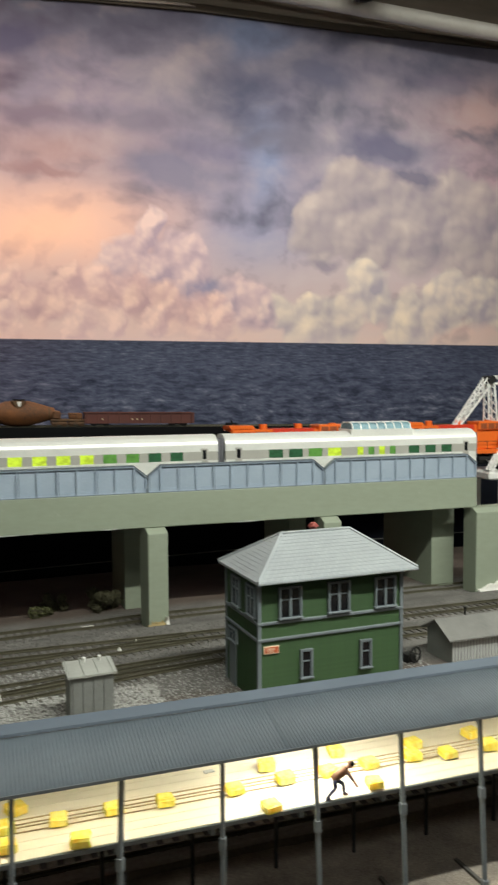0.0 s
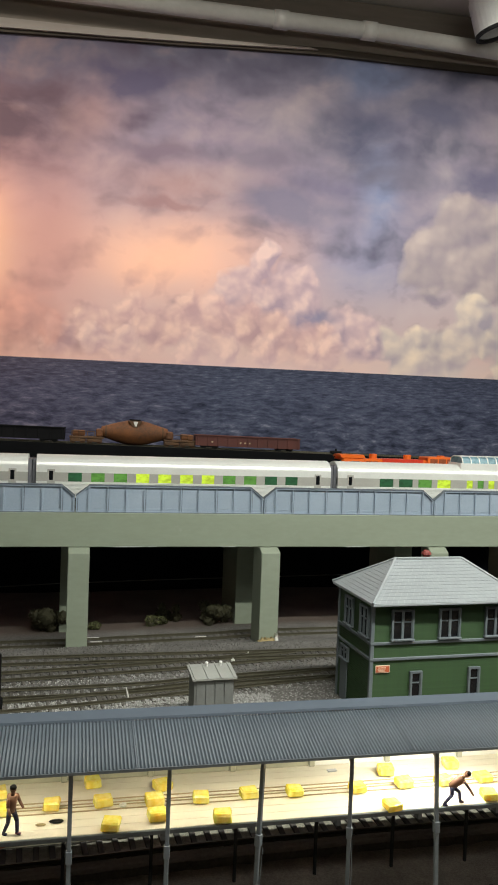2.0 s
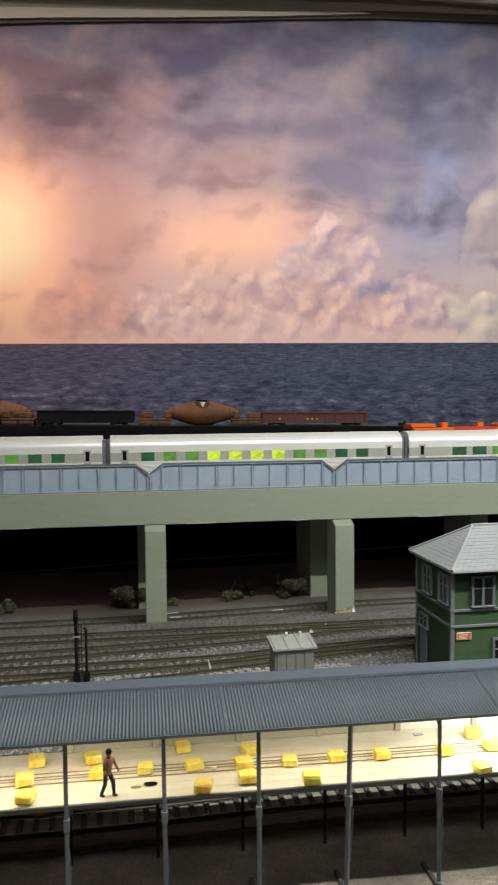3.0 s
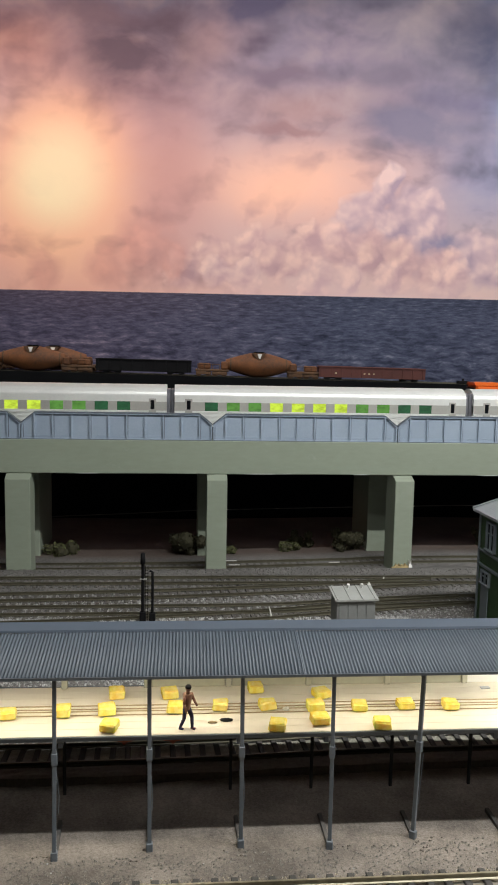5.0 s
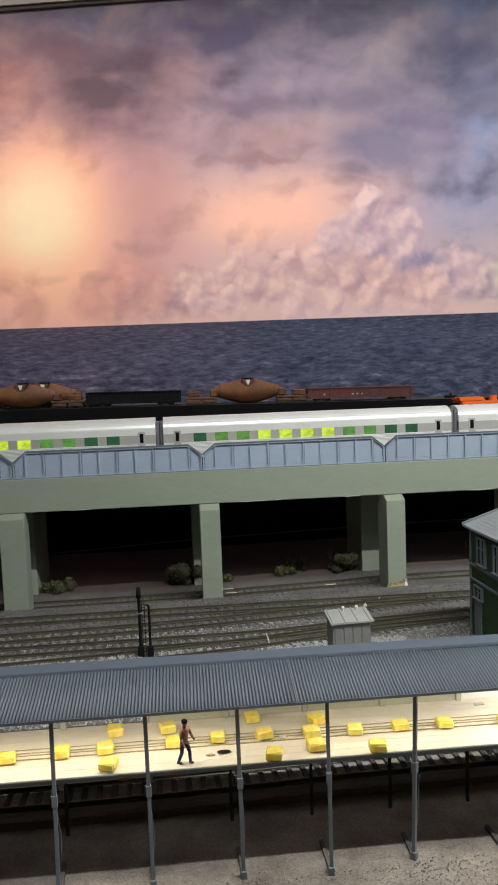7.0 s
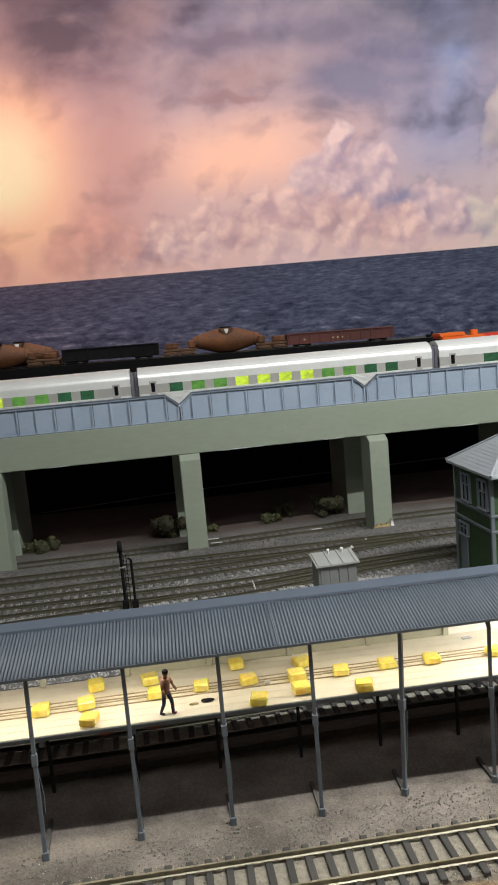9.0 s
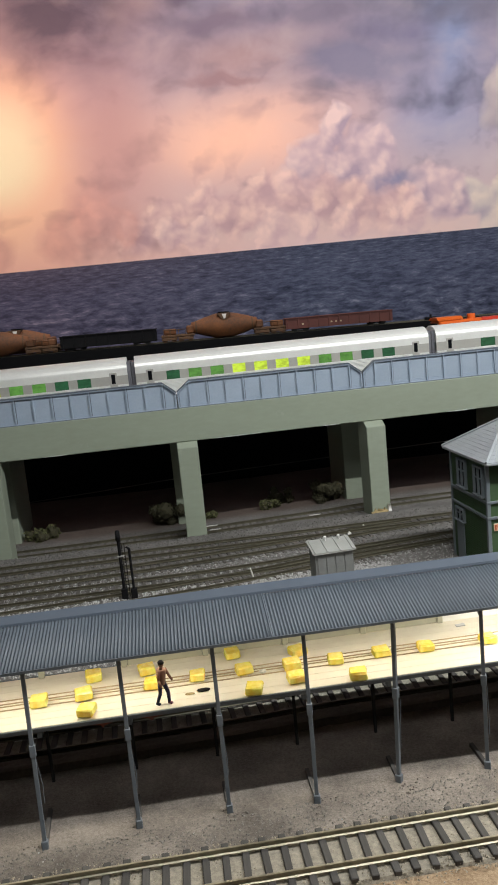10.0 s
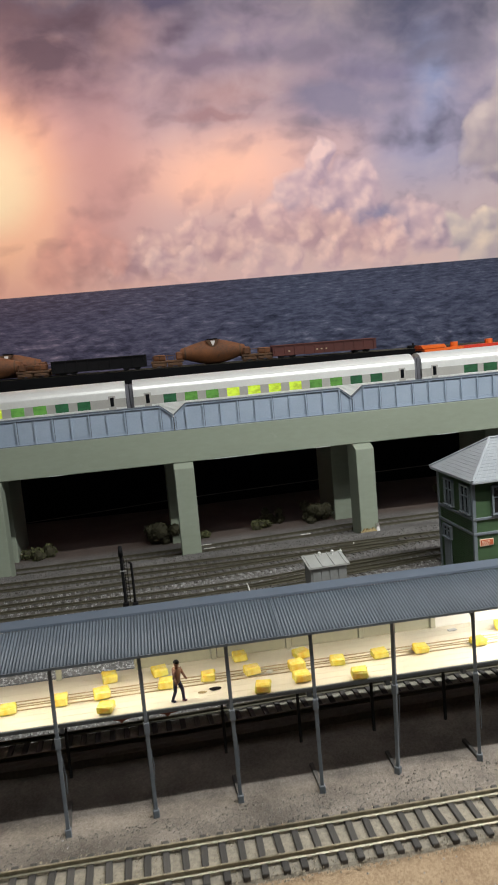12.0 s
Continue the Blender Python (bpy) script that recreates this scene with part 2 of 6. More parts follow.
_sand = ramp(_t, calc(_t, "ADD", calc(_t, "MULTIPLY", _grain, 0.6), calc(_t, "MULTIPLY", _blot, 0.4)), [(0.38, (0.23, 0.155, 0.09)), (0.62, (0.44, 0.33, 0.21))], False)
_earth = ramp(_t, calc(_t, "ADD", calc(_t, "MULTIPLY", _grain, 0.4), calc(_t, "MULTIPLY", _blot, 0.6)), [(0.38, (0.080, 0.069, 0.058)), (0.5, (0.148, 0.129, 0.110)), (0.62, (0.232, 0.205, 0.176))], False)
_cinder = ramp(_t, calc(_t, "ADD", calc(_t, "MULTIPLY", _grain, 0.6), calc(_t, "MULTIPLY", _blot, 0.4)), [(0.36, (0.060, 0.044, 0.036)), (0.64, (0.13, 0.10, 0.085))], False)
_wob = calc(_t, "ADD", _xyz.outputs[1], calc(_t, "MULTIPLY", calc(_t, "SUBTRACT", _blot, 0.5), 0.012))
_tilt = calc(_t, "SUBTRACT", _wob, calc(_t, "MULTIPLY", _xyz.outputs[0], 0.045))


def step(at, over):
    return calc(_t, "DIVIDE", calc(_t, "SUBTRACT", _tilt, at), over, clamp=True)


_mix = blend(_t, step(0.262, 0.004), _sand, _earth)
_mix = blend(_t, step(0.375, 0.012), _mix, _yard)
_patch = calc(_t, "MULTIPLY", calc(_t, "DIVIDE", calc(_t, "SUBTRACT", _xyz.outputs[0], 0.085), 0.03, clamp=True), calc(_t, "DIVIDE", calc(_t, "SUBTRACT", 0.572, _tilt), 0.02, clamp=True))
_mix = blend(_t, calc(_t, "MULTIPLY", _patch, step(0.40, 0.02)), _mix, _cinder)
_mix = blend(_t, step(0.80, 0.02), _mix, _cinder)
_t.links.new(_mix, _b.inputs["Base Color"])
_b.inputs["Roughness"].default_value = 0.9
_r = add(_t, "ShaderNodeBump", Strength=0.7, Distance=0.0007)
_t.links.new(_grain, _r.inputs["Height"])
_t.links.new(_r.outputs[0], _b.inputs["Normal"])

# printed sky and sea: soft clouds of several tones over a gradient, object space in decimetres (u along, v up)
PRINT, _t, _b = nodes_of("printed_sky_and_sea")
_at = _t.nodes.new("ShaderNodeTexCoord").outputs["Object"]
_map = add(_t, "ShaderNodeMapping", Scale=(10, 0, 10))
_t.links.new(_at, _map.inputs[0])
_uv = _map.outputs[0]


def shifted(where, vector, scale=(1, 1, 1)):
    m = add(_t, "ShaderNodeMapping", Location=vector, Scale=scale)
    _t.links.new(where, m.inputs[0])
    return m.outputs[0]


def warped(where, scale, amount, detail):
    n = add(_t, "ShaderNodeTexNoise", Scale=scale, Detail=detail, Roughness=0.5)
    _t.links.new(where, n.inputs["Vector"])
    v = _t.nodes.new("ShaderNodeVectorMath")
    v.operation = "MULTIPLY_ADD"
    _t.links.new(n.outputs["Color"], v.inputs[0])
    v.inputs[1].default_value, v.inputs[2].default_value = (2 * amount, 0, 1.4 * amount), (-amount, 0, -0.7 * amount)
    s = _t.nodes.new("ShaderNodeVectorMath")
    _t.links.new(where, s.inputs[0])
    _t.links.new(v.outputs[0], s.inputs[1])
    return s.outputs[0]


def axes(where):
    n = _t.nodes.new("ShaderNodeSeparateXYZ")
    _t.links.new(where, n.inputs[0])
    return n.outputs[0], n.outputs[2]


_soft, _crisp = warped(_uv, 0.5, 0.6, 3.0), warped(_uv, 0.8, 0.6, 5.0)
(_bu, _bv), (_cu, _cv), (_fu, _fv) = axes(_soft), axes(_crisp), axes(_uv)
_torn = calc(_t, "SUBTRACT", noisy(_t, _soft, 0.85, 5, 0.52, (1.0, 1.0, 1.7)), 0.5)


def puff(colour, u, v, wide, high, tone, strength=1.0, edge=0.0):
    """Lay one cloud of a tone over the print: soft, or with a torn edge."""
    pu, pv = (_cu, _cv) if edge else (_bu, _bv)
    du, dv = calc(_t, "DIVIDE", calc(_t, "SUBTRACT", pu, u), wide), calc(_t, "DIVIDE", calc(_t, "SUBTRACT", pv, v), high)
    fall = calc(_t, "POWER", 2.718, calc(_t, "MULTIPLY", calc(_t, "ADD", calc(_t, "MULTIPLY", du, du), calc(_t, "MULTIPLY", dv, dv)), -1.0))
    if edge:
        fall = calc(_t, "MULTIPLY", fall, calc(_t, "MULTIPLY_ADD", _torn, 2.6, 1.0))
        fall = calc(_t, "SMOOTH_MIN", calc(_t, "DIVIDE", calc(_t, "SUBTRACT", fall, 0.48 - edge), 2 * edge, clamp=True), 1.0, 0.1)
    return blend(_t, calc(_t, "MULTIPLY", fall, strength, clamp=True), colour, tone)


def spread(u, v, wide, high):
    """How near a place is to a centre: 1 there, falling to 0."""
    du, dv = calc(_t, "DIVIDE", calc(_t, "SUBTRACT", _fu, u), wide), calc(_t, "DIVIDE", calc(_t, "SUBTRACT", _fv, v), high)
    return calc(_t, "POWER", 2.718, calc(_t, "MULTIPLY", calc(_t, "ADD", calc(_t, "MULTIPLY", du, du), calc(_t, "MULTIPLY", dv, dv)), -1.0))


_height = calc(_t, "DIVIDE", calc(_t, "SUBTRACT", _bv, 3.08), 6.4, clamp=True)
_side = calc(_t, "DIVIDE", calc(_t, "ADD", _fu, 3.0), 10.0, clamp=True)
_sky = ramp(_t, _height, [(0.0, srgb(226, 190, 180)), (0.2, srgb(196, 170, 174)), (0.45, srgb(152, 142, 160)), (0.8, srgb(136, 128, 148)), (1.0, srgb(122, 118, 138))], False)
# broad soft tones: lilac and pink above, blue gaps to the east, the glow to the west
for _p in (
    (1.2, 6.7, 1.7, 0.55, srgb(176, 140, 140), 0.85), (-0.6, 7.9, 0.8, 0.8, srgb(184, 146, 146), 0.8), (1.7, 7.8, 1.4, 0.7, srgb(162, 144, 160), 0.85),
    (3.55, 8.15, 0.9, 0.55, srgb(168, 154, 164), 0.85), (5.0, 5.2, 1.3, 0.8, srgb(140, 146, 178), 0.85), (5.25, 6.9, 0.4, 0.9, srgb(138, 150, 186), 0.8),
    (4.9, 9.2, 0.8, 0.4, srgb(128, 142, 178), 0.7), (8.3, 8.1, 0.9, 0.6, srgb(160, 146, 158), 0.8), (6.6, 7.7, 0.5, 0.7, srgb(152, 144, 158), 0.7),
    (10.3, 8.1, 1.2, 0.7, srgb(198, 162, 158), 0.8), (10.5, 6.5, 1.0, 0.9, srgb(190, 154, 158), 0.7), (7.0, 4.3, 3.0, 0.8, srgb(190, 174, 176), 0.6),
    (-4.5, 7.9, 1.5, 0.8, srgb(170, 122, 116), 0.95), (-4.0, 3.9, 2.4, 1.0, srgb(246, 178, 154), 0.9), (-3.4, 5.6, 1.75, 1.8, srgb(250, 166, 144), 1.0),
    (0.9, 5.2, 2.3, 0.85, srgb(255, 196, 170), 1.0), (-3.6, 5.25, 1.25, 1.4, srgb(255, 206, 160), 1.0), (-3.65, 5.0, 0.75, 1.0, srgb(255, 224, 174), 0.9),
):
    _sky = puff(_sky, *_p)
# relief of the broad banks, lit from the upper west; calm in the glow
_glare, _second = spread(-3.6, 5.3, 1.6, 1.6), spread(1.0, 5.25, 1.8, 0.7)
_calm = calc(_t, "SUBTRACT", 1.0, calc(_t, "MULTIPLY", calc(_t, "ADD", _glare, _second, clamp=True), 0.88))
_bank = warped(_uv, 0.6, 0.5, 4.0)
_drift = noisy(_t, _bank, 0.62, 4, 0.50, (1.0, 1.0, 1.35))
_wisp = calc(_t, "SUBTRACT", _drift, noisy(_t, shifted(_bank, (-0.15, 0, 0.24)), 0.62, 4, 0.50, (1.0, 1.0, 1.35)))
_lit = calc(_t, "MULTIPLY", calc(_t, "ADD", calc(_t, "MULTIPLY", _wisp, 3.6), calc(_t, "MULTIPLY", calc(_t, "SUBTRACT", _drift, 0.5), 1.5)), _calm)
_light = ramp(_t, _side, [(0.0, srgb(244, 190, 168)), (0.45, srgb(216, 190, 188)), (1.0, srgb(196, 184, 188))], False)
_dark = ramp(_t, _side, [(0.0, srgb(124, 92, 100)), (0.45, srgb(102, 94, 114)), (1.0, srgb(86, 90, 110))], False)
_sky = blend(_t, calc(_t, "MULTIPLY", _lit, 0.48, clamp=True), _sky, _light)
_sky = blend(_t, calc(_t, "MULTIPLY", _lit, -0.95, clamp=True), _sky, _dark)
# the rain curtain beside the glow
_sun = spread(-3.55, 5.25, 1.65, 1.75)
_sky = blend(_t, calc(_t, "MULTIPLY", calc(_t, "DIVIDE", calc(_t, "SUBTRACT", calc(_t, "MULTIPLY_ADD", _torn, 0.25, _sun), 0.40), 0.34, clamp=True), 0.55), _sky, blend(_t, calc(_t, "DIVIDE", calc(_t, "SUBTRACT", _sun, 0.62), 0.3, clamp=True), srgb(255, 186, 156), srgb(255, 228, 188)))
_curtain = calc(_t, "MULTIPLY", spread(-1.35, 5.4, 0.85, 1.6), 0.75)
_sky = blend(_t, _curtain, _sky, srgb(196, 144, 138))
# dark banks with torn edges
for _p in (
    (-2.1, 7.62, 1.2, 0.85, srgb(106, 84, 94), 0.92, 0.44), (-2.9, 8.35, 0.9, 0.4, srgb(136, 106, 114), 0.7, 0.36), (0.1, 8.6, 1.1, 0.36, srgb(106, 98, 124), 0.9, 0.36),
    (0.75, 7.28, 0.9, 0.20, srgb(134, 114, 130), 0.8, 0.36), (0.9, 6.22, 0.8, 0.09, srgb(158, 120, 124), 0.7, 0.36), (3.3, 6.45, 1.2, 0.42, srgb(124, 120, 144), 0.8, 0.45),
    (2.7, 7.35, 0.9, 0.25, srgb(134, 122, 140), 0.75, 0.42), (5.6, 7.2, 0.9, 0.4, srgb(122, 118, 136), 0.75, 0.42), (4.65, 7.95, 0.95, 0.62, srgb(96, 97, 120), 0.95, 0.42), (4.2, 6.9, 0.7, 0.25, srgb(122, 116, 144), 0.7, 0.36),
    (6.3, 8.6, 0.9, 0.3, srgb(104, 104, 128), 0.8, 0.36), (7.9, 7.15, 1.0, 0.30, srgb(106, 104, 130), 0.85, 0.36), (9.2, 8.7, 0.9, 0.3, srgb(120, 112, 134), 0.7, 0.36),
):
    _sky = puff(_sky, *_p)


def heap(where, heads, join=0.35):
    """How deep a place lies inside a heap of cloud heads (centre and radius of each), a little taller than wide."""
    depth = None
    tall = shifted(where, (0, 0, 0), (1, 1, 0.92))
    for u, v, r in heads:
        d = _t.nodes.new("ShaderNodeVectorMath")
        d.operation = "DISTANCE"
        _t.links.new(tall, d.inputs[0])
        d.inputs[1].default_value = (u, 0, v * 0.92)
        inside = calc(_t, "MULTIPLY_ADD", d.outputs["Value"], -1.0 / r, 1.0)
        depth = inside if depth is None else calc(_t, "SMOOTH_MAX", depth, inside, join)
    return depth


# cumulus: heaps of round heads with lumpy rims, lit from the upper west
_head = warped(_uv, 1.7, 0.20, 5.0)
def knobs(where, size):
    """Round swellings of several sizes, as on a cauliflower: their height, about 0 in the middle of its range."""
    n = add(_t, "ShaderNodeTexVoronoi", Scale=size, Detail=2.0, Roughness=0.45)
    n.feature = "SMOOTH_F1"
    n.inputs["Smoothness"].default_value = 0.35
    _t.links.new(where, n.inputs["Vector"])
    return calc(_t, "SUBTRACT", 0.52, n.outputs["Distance"])


def cumulus(colour, heads, bright, dull, strength=0.9, firm=0.30, size=1.9):
    lit = shifted(_head, (-0.11, 0, 0.13))
    deep, knob = heap(_head, heads), knobs(_head, size)
    slope = calc(_t, "SUBTRACT", deep, heap(lit, heads))
    lump = calc(_t, "SUBTRACT", knob, knobs(lit, size))
    rise = calc(_t, "ADD", deep, calc(_t, "MULTIPLY_ADD", knob, 0.55, 0.34))
    mask = calc(_t, "SMOOTH_MIN", calc(_t, "DIVIDE", rise, firm, clamp=True), 1.0, 0.2)
    shade = calc(_t, "ADD", calc(_t, "ADD", calc(_t, "MULTIPLY", lump, 0.85), calc(_t, "MULTIPLY", slope, 0.5)), calc(_t, "MULTIPLY_ADD", knob, 0.4, 0.54), clamp=True)
    return blend(_t, calc(_t, "MULTIPLY", mask, strength), colour, blend(_t, shade, dull, bright))


# the tall grey-pink cloud to the east and the low bright ones under it
_sky = cumulus(_sky, ((7.15, 6.05, 0.75), (6.45, 5.45, 0.62), (7.6, 5.6, 0.9), (8.2, 6.05, 0.7), (8.9, 5.6, 0.9), (10.0, 5.7, 1.1), (11.2, 5.3, 1.2)), srgb(206, 188, 182), srgb(140, 130, 144), 0.88, 0.26, 1.1)
_sky = puff(_sky, 8.65, 6.65, 0.65, 0.2, srgb(108, 104, 130), 0.8, 0.26)
_sky = puff(_sky, 6.6, 4.75, 0.5, 0.12, srgb(130, 122, 142), 0.7, 0.26)
_sky = cumulus(_sky, ((7.5, 4.35, 0.48), (7.75, 4.0, 0.42), (9.5, 4.3, 0.40), (9.3, 3.9, 0.5), (5.45, 3.68, 0.34), (6.1, 3.4, 0.5), (6.8, 3.55, 0.55), (8.5, 3.55, 0.6), (10.4, 4.05, 0.55), (11.2, 3.7, 0.6)), srgb(240, 220, 198), srgb(160, 152, 166), 0.9, 0.26, 1.5)
# the towering heads over the horizon
_sky = cumulus(_sky, ((2.95, 5.42, 0.24), (2.78, 5.15, 0.30), (2.55, 4.75, 0.40), (2.15, 4.45, 0.42), (3.45, 4.92, 0.38), (3.15, 4.62, 0.45), (3.75, 4.98, 0.28), (3.7, 4.35, 0.5), (4.5, 4.05, 0.42), (5.0, 3.75, 0.5)), srgb(238, 204, 198), srgb(166, 146, 164), 0.85, 0.32, 2.0)
_sky = puff(_sky, 4.05, 4.15, 0.55, 0.16, srgb(118, 124, 158), 0.75, 0.36)
_sky = cumulus(_sky, ((2.55, 4.02, 0.42), (1.95, 4.05, 0.42), (1.35, 4.08, 0.40), (0.8, 3.8, 0.42), (0.25, 3.92, 0.38), (-0.1, 3.7, 0.38), (-0.5, 3.72, 0.40), (-1.1, 3.55, 0.38), (3.1, 3.7, 0.5), (3.9, 3.6, 0.5)), srgb(246, 204, 190), srgb(184, 148, 154), 0.75, 0.34, 2.3)
_sky = cumulus(_sky, ((2.2, 3.5, 0.34), (1.5, 3.42, 0.34), (0.1, 3.45, 0.32), (-0.45, 3.48, 0.30), (3.0, 3.4, 0.34), (4.2, 3.4, 0.4)), srgb(246, 208, 196), srgb(192, 160, 166), 0.75, 0.30, 2.6)
_sky = cumulus(_sky, ((-1.9, 4.0, 0.6), (-1.4, 3.85, 0.5), (-3.8, 3.4, 0.4), (-2.6, 3.5, 0.45)), srgb(230, 164, 148), srgb(184, 132, 128), 0.55, 0.6)
_haze = calc(_t, "SUBTRACT", 1.0, calc(_t, "DIVIDE", calc(_t, "SUBTRACT", _fv, 3.083), 0.4), clamp=True)
_sky = blend(_t, calc(_t, "MULTIPLY", _haze, 0.45), _sky, ramp(_t, _side, [(0.0, srgb(240, 176, 156)), (0.5, srgb(226, 192, 194)), (1.0, srgb(222, 202, 196))], False))
# sea: short choppy waves, smaller and smoother towards the horizon
_near = calc(_t, "DIVIDE", calc(_t, "SUBTRACT", 3.083, _fv), 1.3, clamp=True)
_chop = noisy(_t, warped(_uv, 1.6, 0.16, 3.0), 2.7, 8, 0.66, (1.0, 1.0, 3.6))
_ripple = noisy(_t, _uv, 5.5, 7, 0.70, (0.8, 1.0, 5.0))
_swell = noisy(_t, _uv, 0.8, 3, 0.5, (0.6, 1.0, 2.5))
_waves = blend(_t, _near, _ripple, _chop)
_warm_sea = calc(_t, "DIVIDE", calc(_t, "SUBTRACT", 2.0, _fu), 5.0, clamp=True)
_sea = ramp(_t, calc(_t, "ADD", calc(_t, "MULTIPLY", _waves, 0.84), calc(_t, "MULTIPLY", _swell, 0.16)), [(0.36, srgb(36, 40, 56)), (0.47, srgb(66, 71, 92)), (0.56, srgb(90, 95, 116)), (0.68, srgb(142, 144, 160))], False)
_sea = blend(_t, calc(_t, "MULTIPLY", _warm_sea, 0.75), _sea, blend(_t, 1.0, _sea, (1.38, 1.0, 0.98), "MULTIPLY"))
_far = calc(_t, "DIVIDE", calc(_t, "SUBTRACT", _fv, 2.45), 0.63, clamp=True)
_sea = blend(_t, calc(_t, "MULTIPLY", _far, 0.5), _sea, blend(_t, _warm_sea, srgb(58, 62, 80), srgb(84, 70, 80)))
_print = blend(_t, calc(_t, "DIVIDE", calc(_t, "SUBTRACT", _fv, 3.078), 0.012, clamp=True), _sea, _sky)
PRINT_GAIN = 0.80
_print = blend(_t, 1.0, _print, (PRINT_GAIN, PRINT_GAIN, PRINT_GAIN, 1), "MULTIPLY")
_t.links.new(_print, _b.inputs["Base Color"])
_b.inputs["Roughness"].default_value = 0.75
_b.inputs["Specular IOR Level"].default_value = 0.1


# ---- builders ----
def box(bm, x0, x1, y0, y1, z0, z1, bevel=0.0, turn=None):
    made = bmesh.ops.create_cube(bm, size=1.0, matrix=Matrix.LocRotScale(((x0 + x1) / 2, (y0 + y1) / 2, (z0 + z1) / 2), None, (x1 - x0, y1 - y0, z1 - z0)))
    verts = made["verts"]
    if turn is not None:
        bmesh.ops.transform(bm, matrix=turn, verts=verts)
    if bevel:
        edges = list({e for v in verts for e in v.link_edges})
        bmesh.ops.bevel(bm, geom=edges, offset=bevel, segments=1, affect="EDGES", profile=0.5)
    return bm


def rod(bm, a, b, r, sides=8, r2=None):
    a, b = Vector(a), Vector(b)
    turn = (b - a).to_track_quat("Z", "Y").to_matrix().to_4x4()
    bmesh.ops.create_cone(bm, cap_ends=True, segments=sides, radius1=r, radius2=r if r2 is None else r2, depth=(b - a).length, matrix=Matrix.Translation((a + b) / 2) @ turn)
    return bm


def ball(bm, centre, r, squash=(1, 1, 1), rough=0.0, detail=2):
    made = bmesh.ops.create_icosphere(bm, subdivisions=detail, radius=1.0, matrix=Matrix.LocRotScale(centre, None, [r * s for s in squash]))
    if rough:
        for v in made["verts"]:
            v.co += Vector([random.uniform(-rough, rough) * r for _ in range(3)])
    return bm


def extrude_x(bm, outline, x0, x1):
    """A prism along x from an outline of (y, z)."""
    a = [bm.verts.new((x0, y, z)) for y, z in outline]
    b = [bm.verts.new((x1, y, z)) for y, z in outline]
    n = len(outline)
    for i in range(n):
        bm.faces.new((a[i], a[(i + 1) % n], b[(i + 1) % n], b[i]))
    bm.faces.new(a[::-1])
    bm.faces.new(b)
    return bm


def extrude_y(bm, outline, y0, y1):
    """A prism along y from an outline of (x, z)."""
    a = [bm.verts.new((x, y0, z)) for x, z in outline]
    b = [bm.verts.new((x, y1, z)) for x, z in outline]
    n = len(outline)
    for i in range(n):
        bm.faces.new((a[i], b[i], b[(i + 1) % n], a[(i + 1) % n]))
    bm.faces.new(a)
    bm.faces.new(b[::-1])
    return bm


def fresh():
    return bmesh.new()


def finish(bm, name, material, smooth=False):
    bmesh.ops.recalc_face_normals(bm, faces=bm.faces)
    bmesh.ops.scale(bm, vec=(DM, DM, DM), verts=bm.verts)
    me = bpy.data.meshes.new(name)
    bm.to_mesh(me)
    bm.free()
    for m in material if isinstance(material, (list, tuple)) else (material,):
        me.materials.append(m)
    if smooth:
        for p in me.polygons:
            p.use_smooth = True
    return me


def part(name, bm, material, parent, label="", at=None, smooth=False):
    ob = new(name, bm if isinstance(bm, bpy.types.Mesh) else finish(bm, name, material, smooth))
    ob.parent = parent
    if at is not None:
        ob.matrix_basis = Matrix.Translation([c * DM for c in at])
    return tagged(ob, label)


def thing(name, x, y, z, label, category, group="", turn=0.0):
    ob = new(name)
    ob.empty_display_size = 0.02
    ob.matrix_basis = pose(x * DM, y * DM, z * DM, 0, 0, turn)
    return tagged(ob, label, category, group)


def solo(name, bm, material, label, category, group="", kind="", at=(0, 0, 0), turn=0.0, smooth=False):
    ob = new(name, bm if isinstance(bm, bpy.types.Mesh) else finish(bm, name, material, smooth))
    ob.matrix_basis = pose(*[c * DM for c in at], 0, 0, turn)
    return tagged(ob, label, category, group, kind)


def astride(x, y):
    """A place given in the turned frame of the viaduct, in the world."""
    a = radians(LEAN)
    return 0.5 + (x - 0.5) * math.cos(a) - (y - 7.5) * math.sin(a), 7.5 + (x - 0.5) * math.sin(a) + (y - 7.5) * math.cos(a)


def ground_z(x, y):
    """The height of the ground, which dips into a cutting behind the front piers, deeper to the west."""
    a = radians(LEAN)
    along_it, across = 0.5 + (x - 0.5) * math.cos(a) + (y - 7.5) * math.sin(a), 7.5 - (x - 0.5) * math.sin(a) + (y - 7.5) * math.cos(a)
    dip = min(1, max(0, (across - 7.22) / 0.36))
    bank = noise.noise((x * 2.2, y * 2.2, 0)) * 0.006 + noise.noise((x * 9, y * 9, 3)) * 0.003
    return -(0.06 + 0.06 * min(1, max(0, (1.8 - along_it) / 2.4))) * dip * dip * (3 - 2 * dip) + bank - 0.006


def beside(x, y):
    """A place given in the turned frame of platform and tower, in the world."""
    a = radians(LEAN)
    return x * math.cos(a) - (y - 3.3) * math.sin(a), 3.3 + x * math.sin(a) + (y - 3.3) * math.cos(a)


# ---- room and layout ----
def slab(name, x0, x1, y0, y1, z0, z1, material, label, category="wall"):
    return solo(name, box(fresh(), x0, x1, y0, y1, z0, z1), material, label, category, kind="structure")


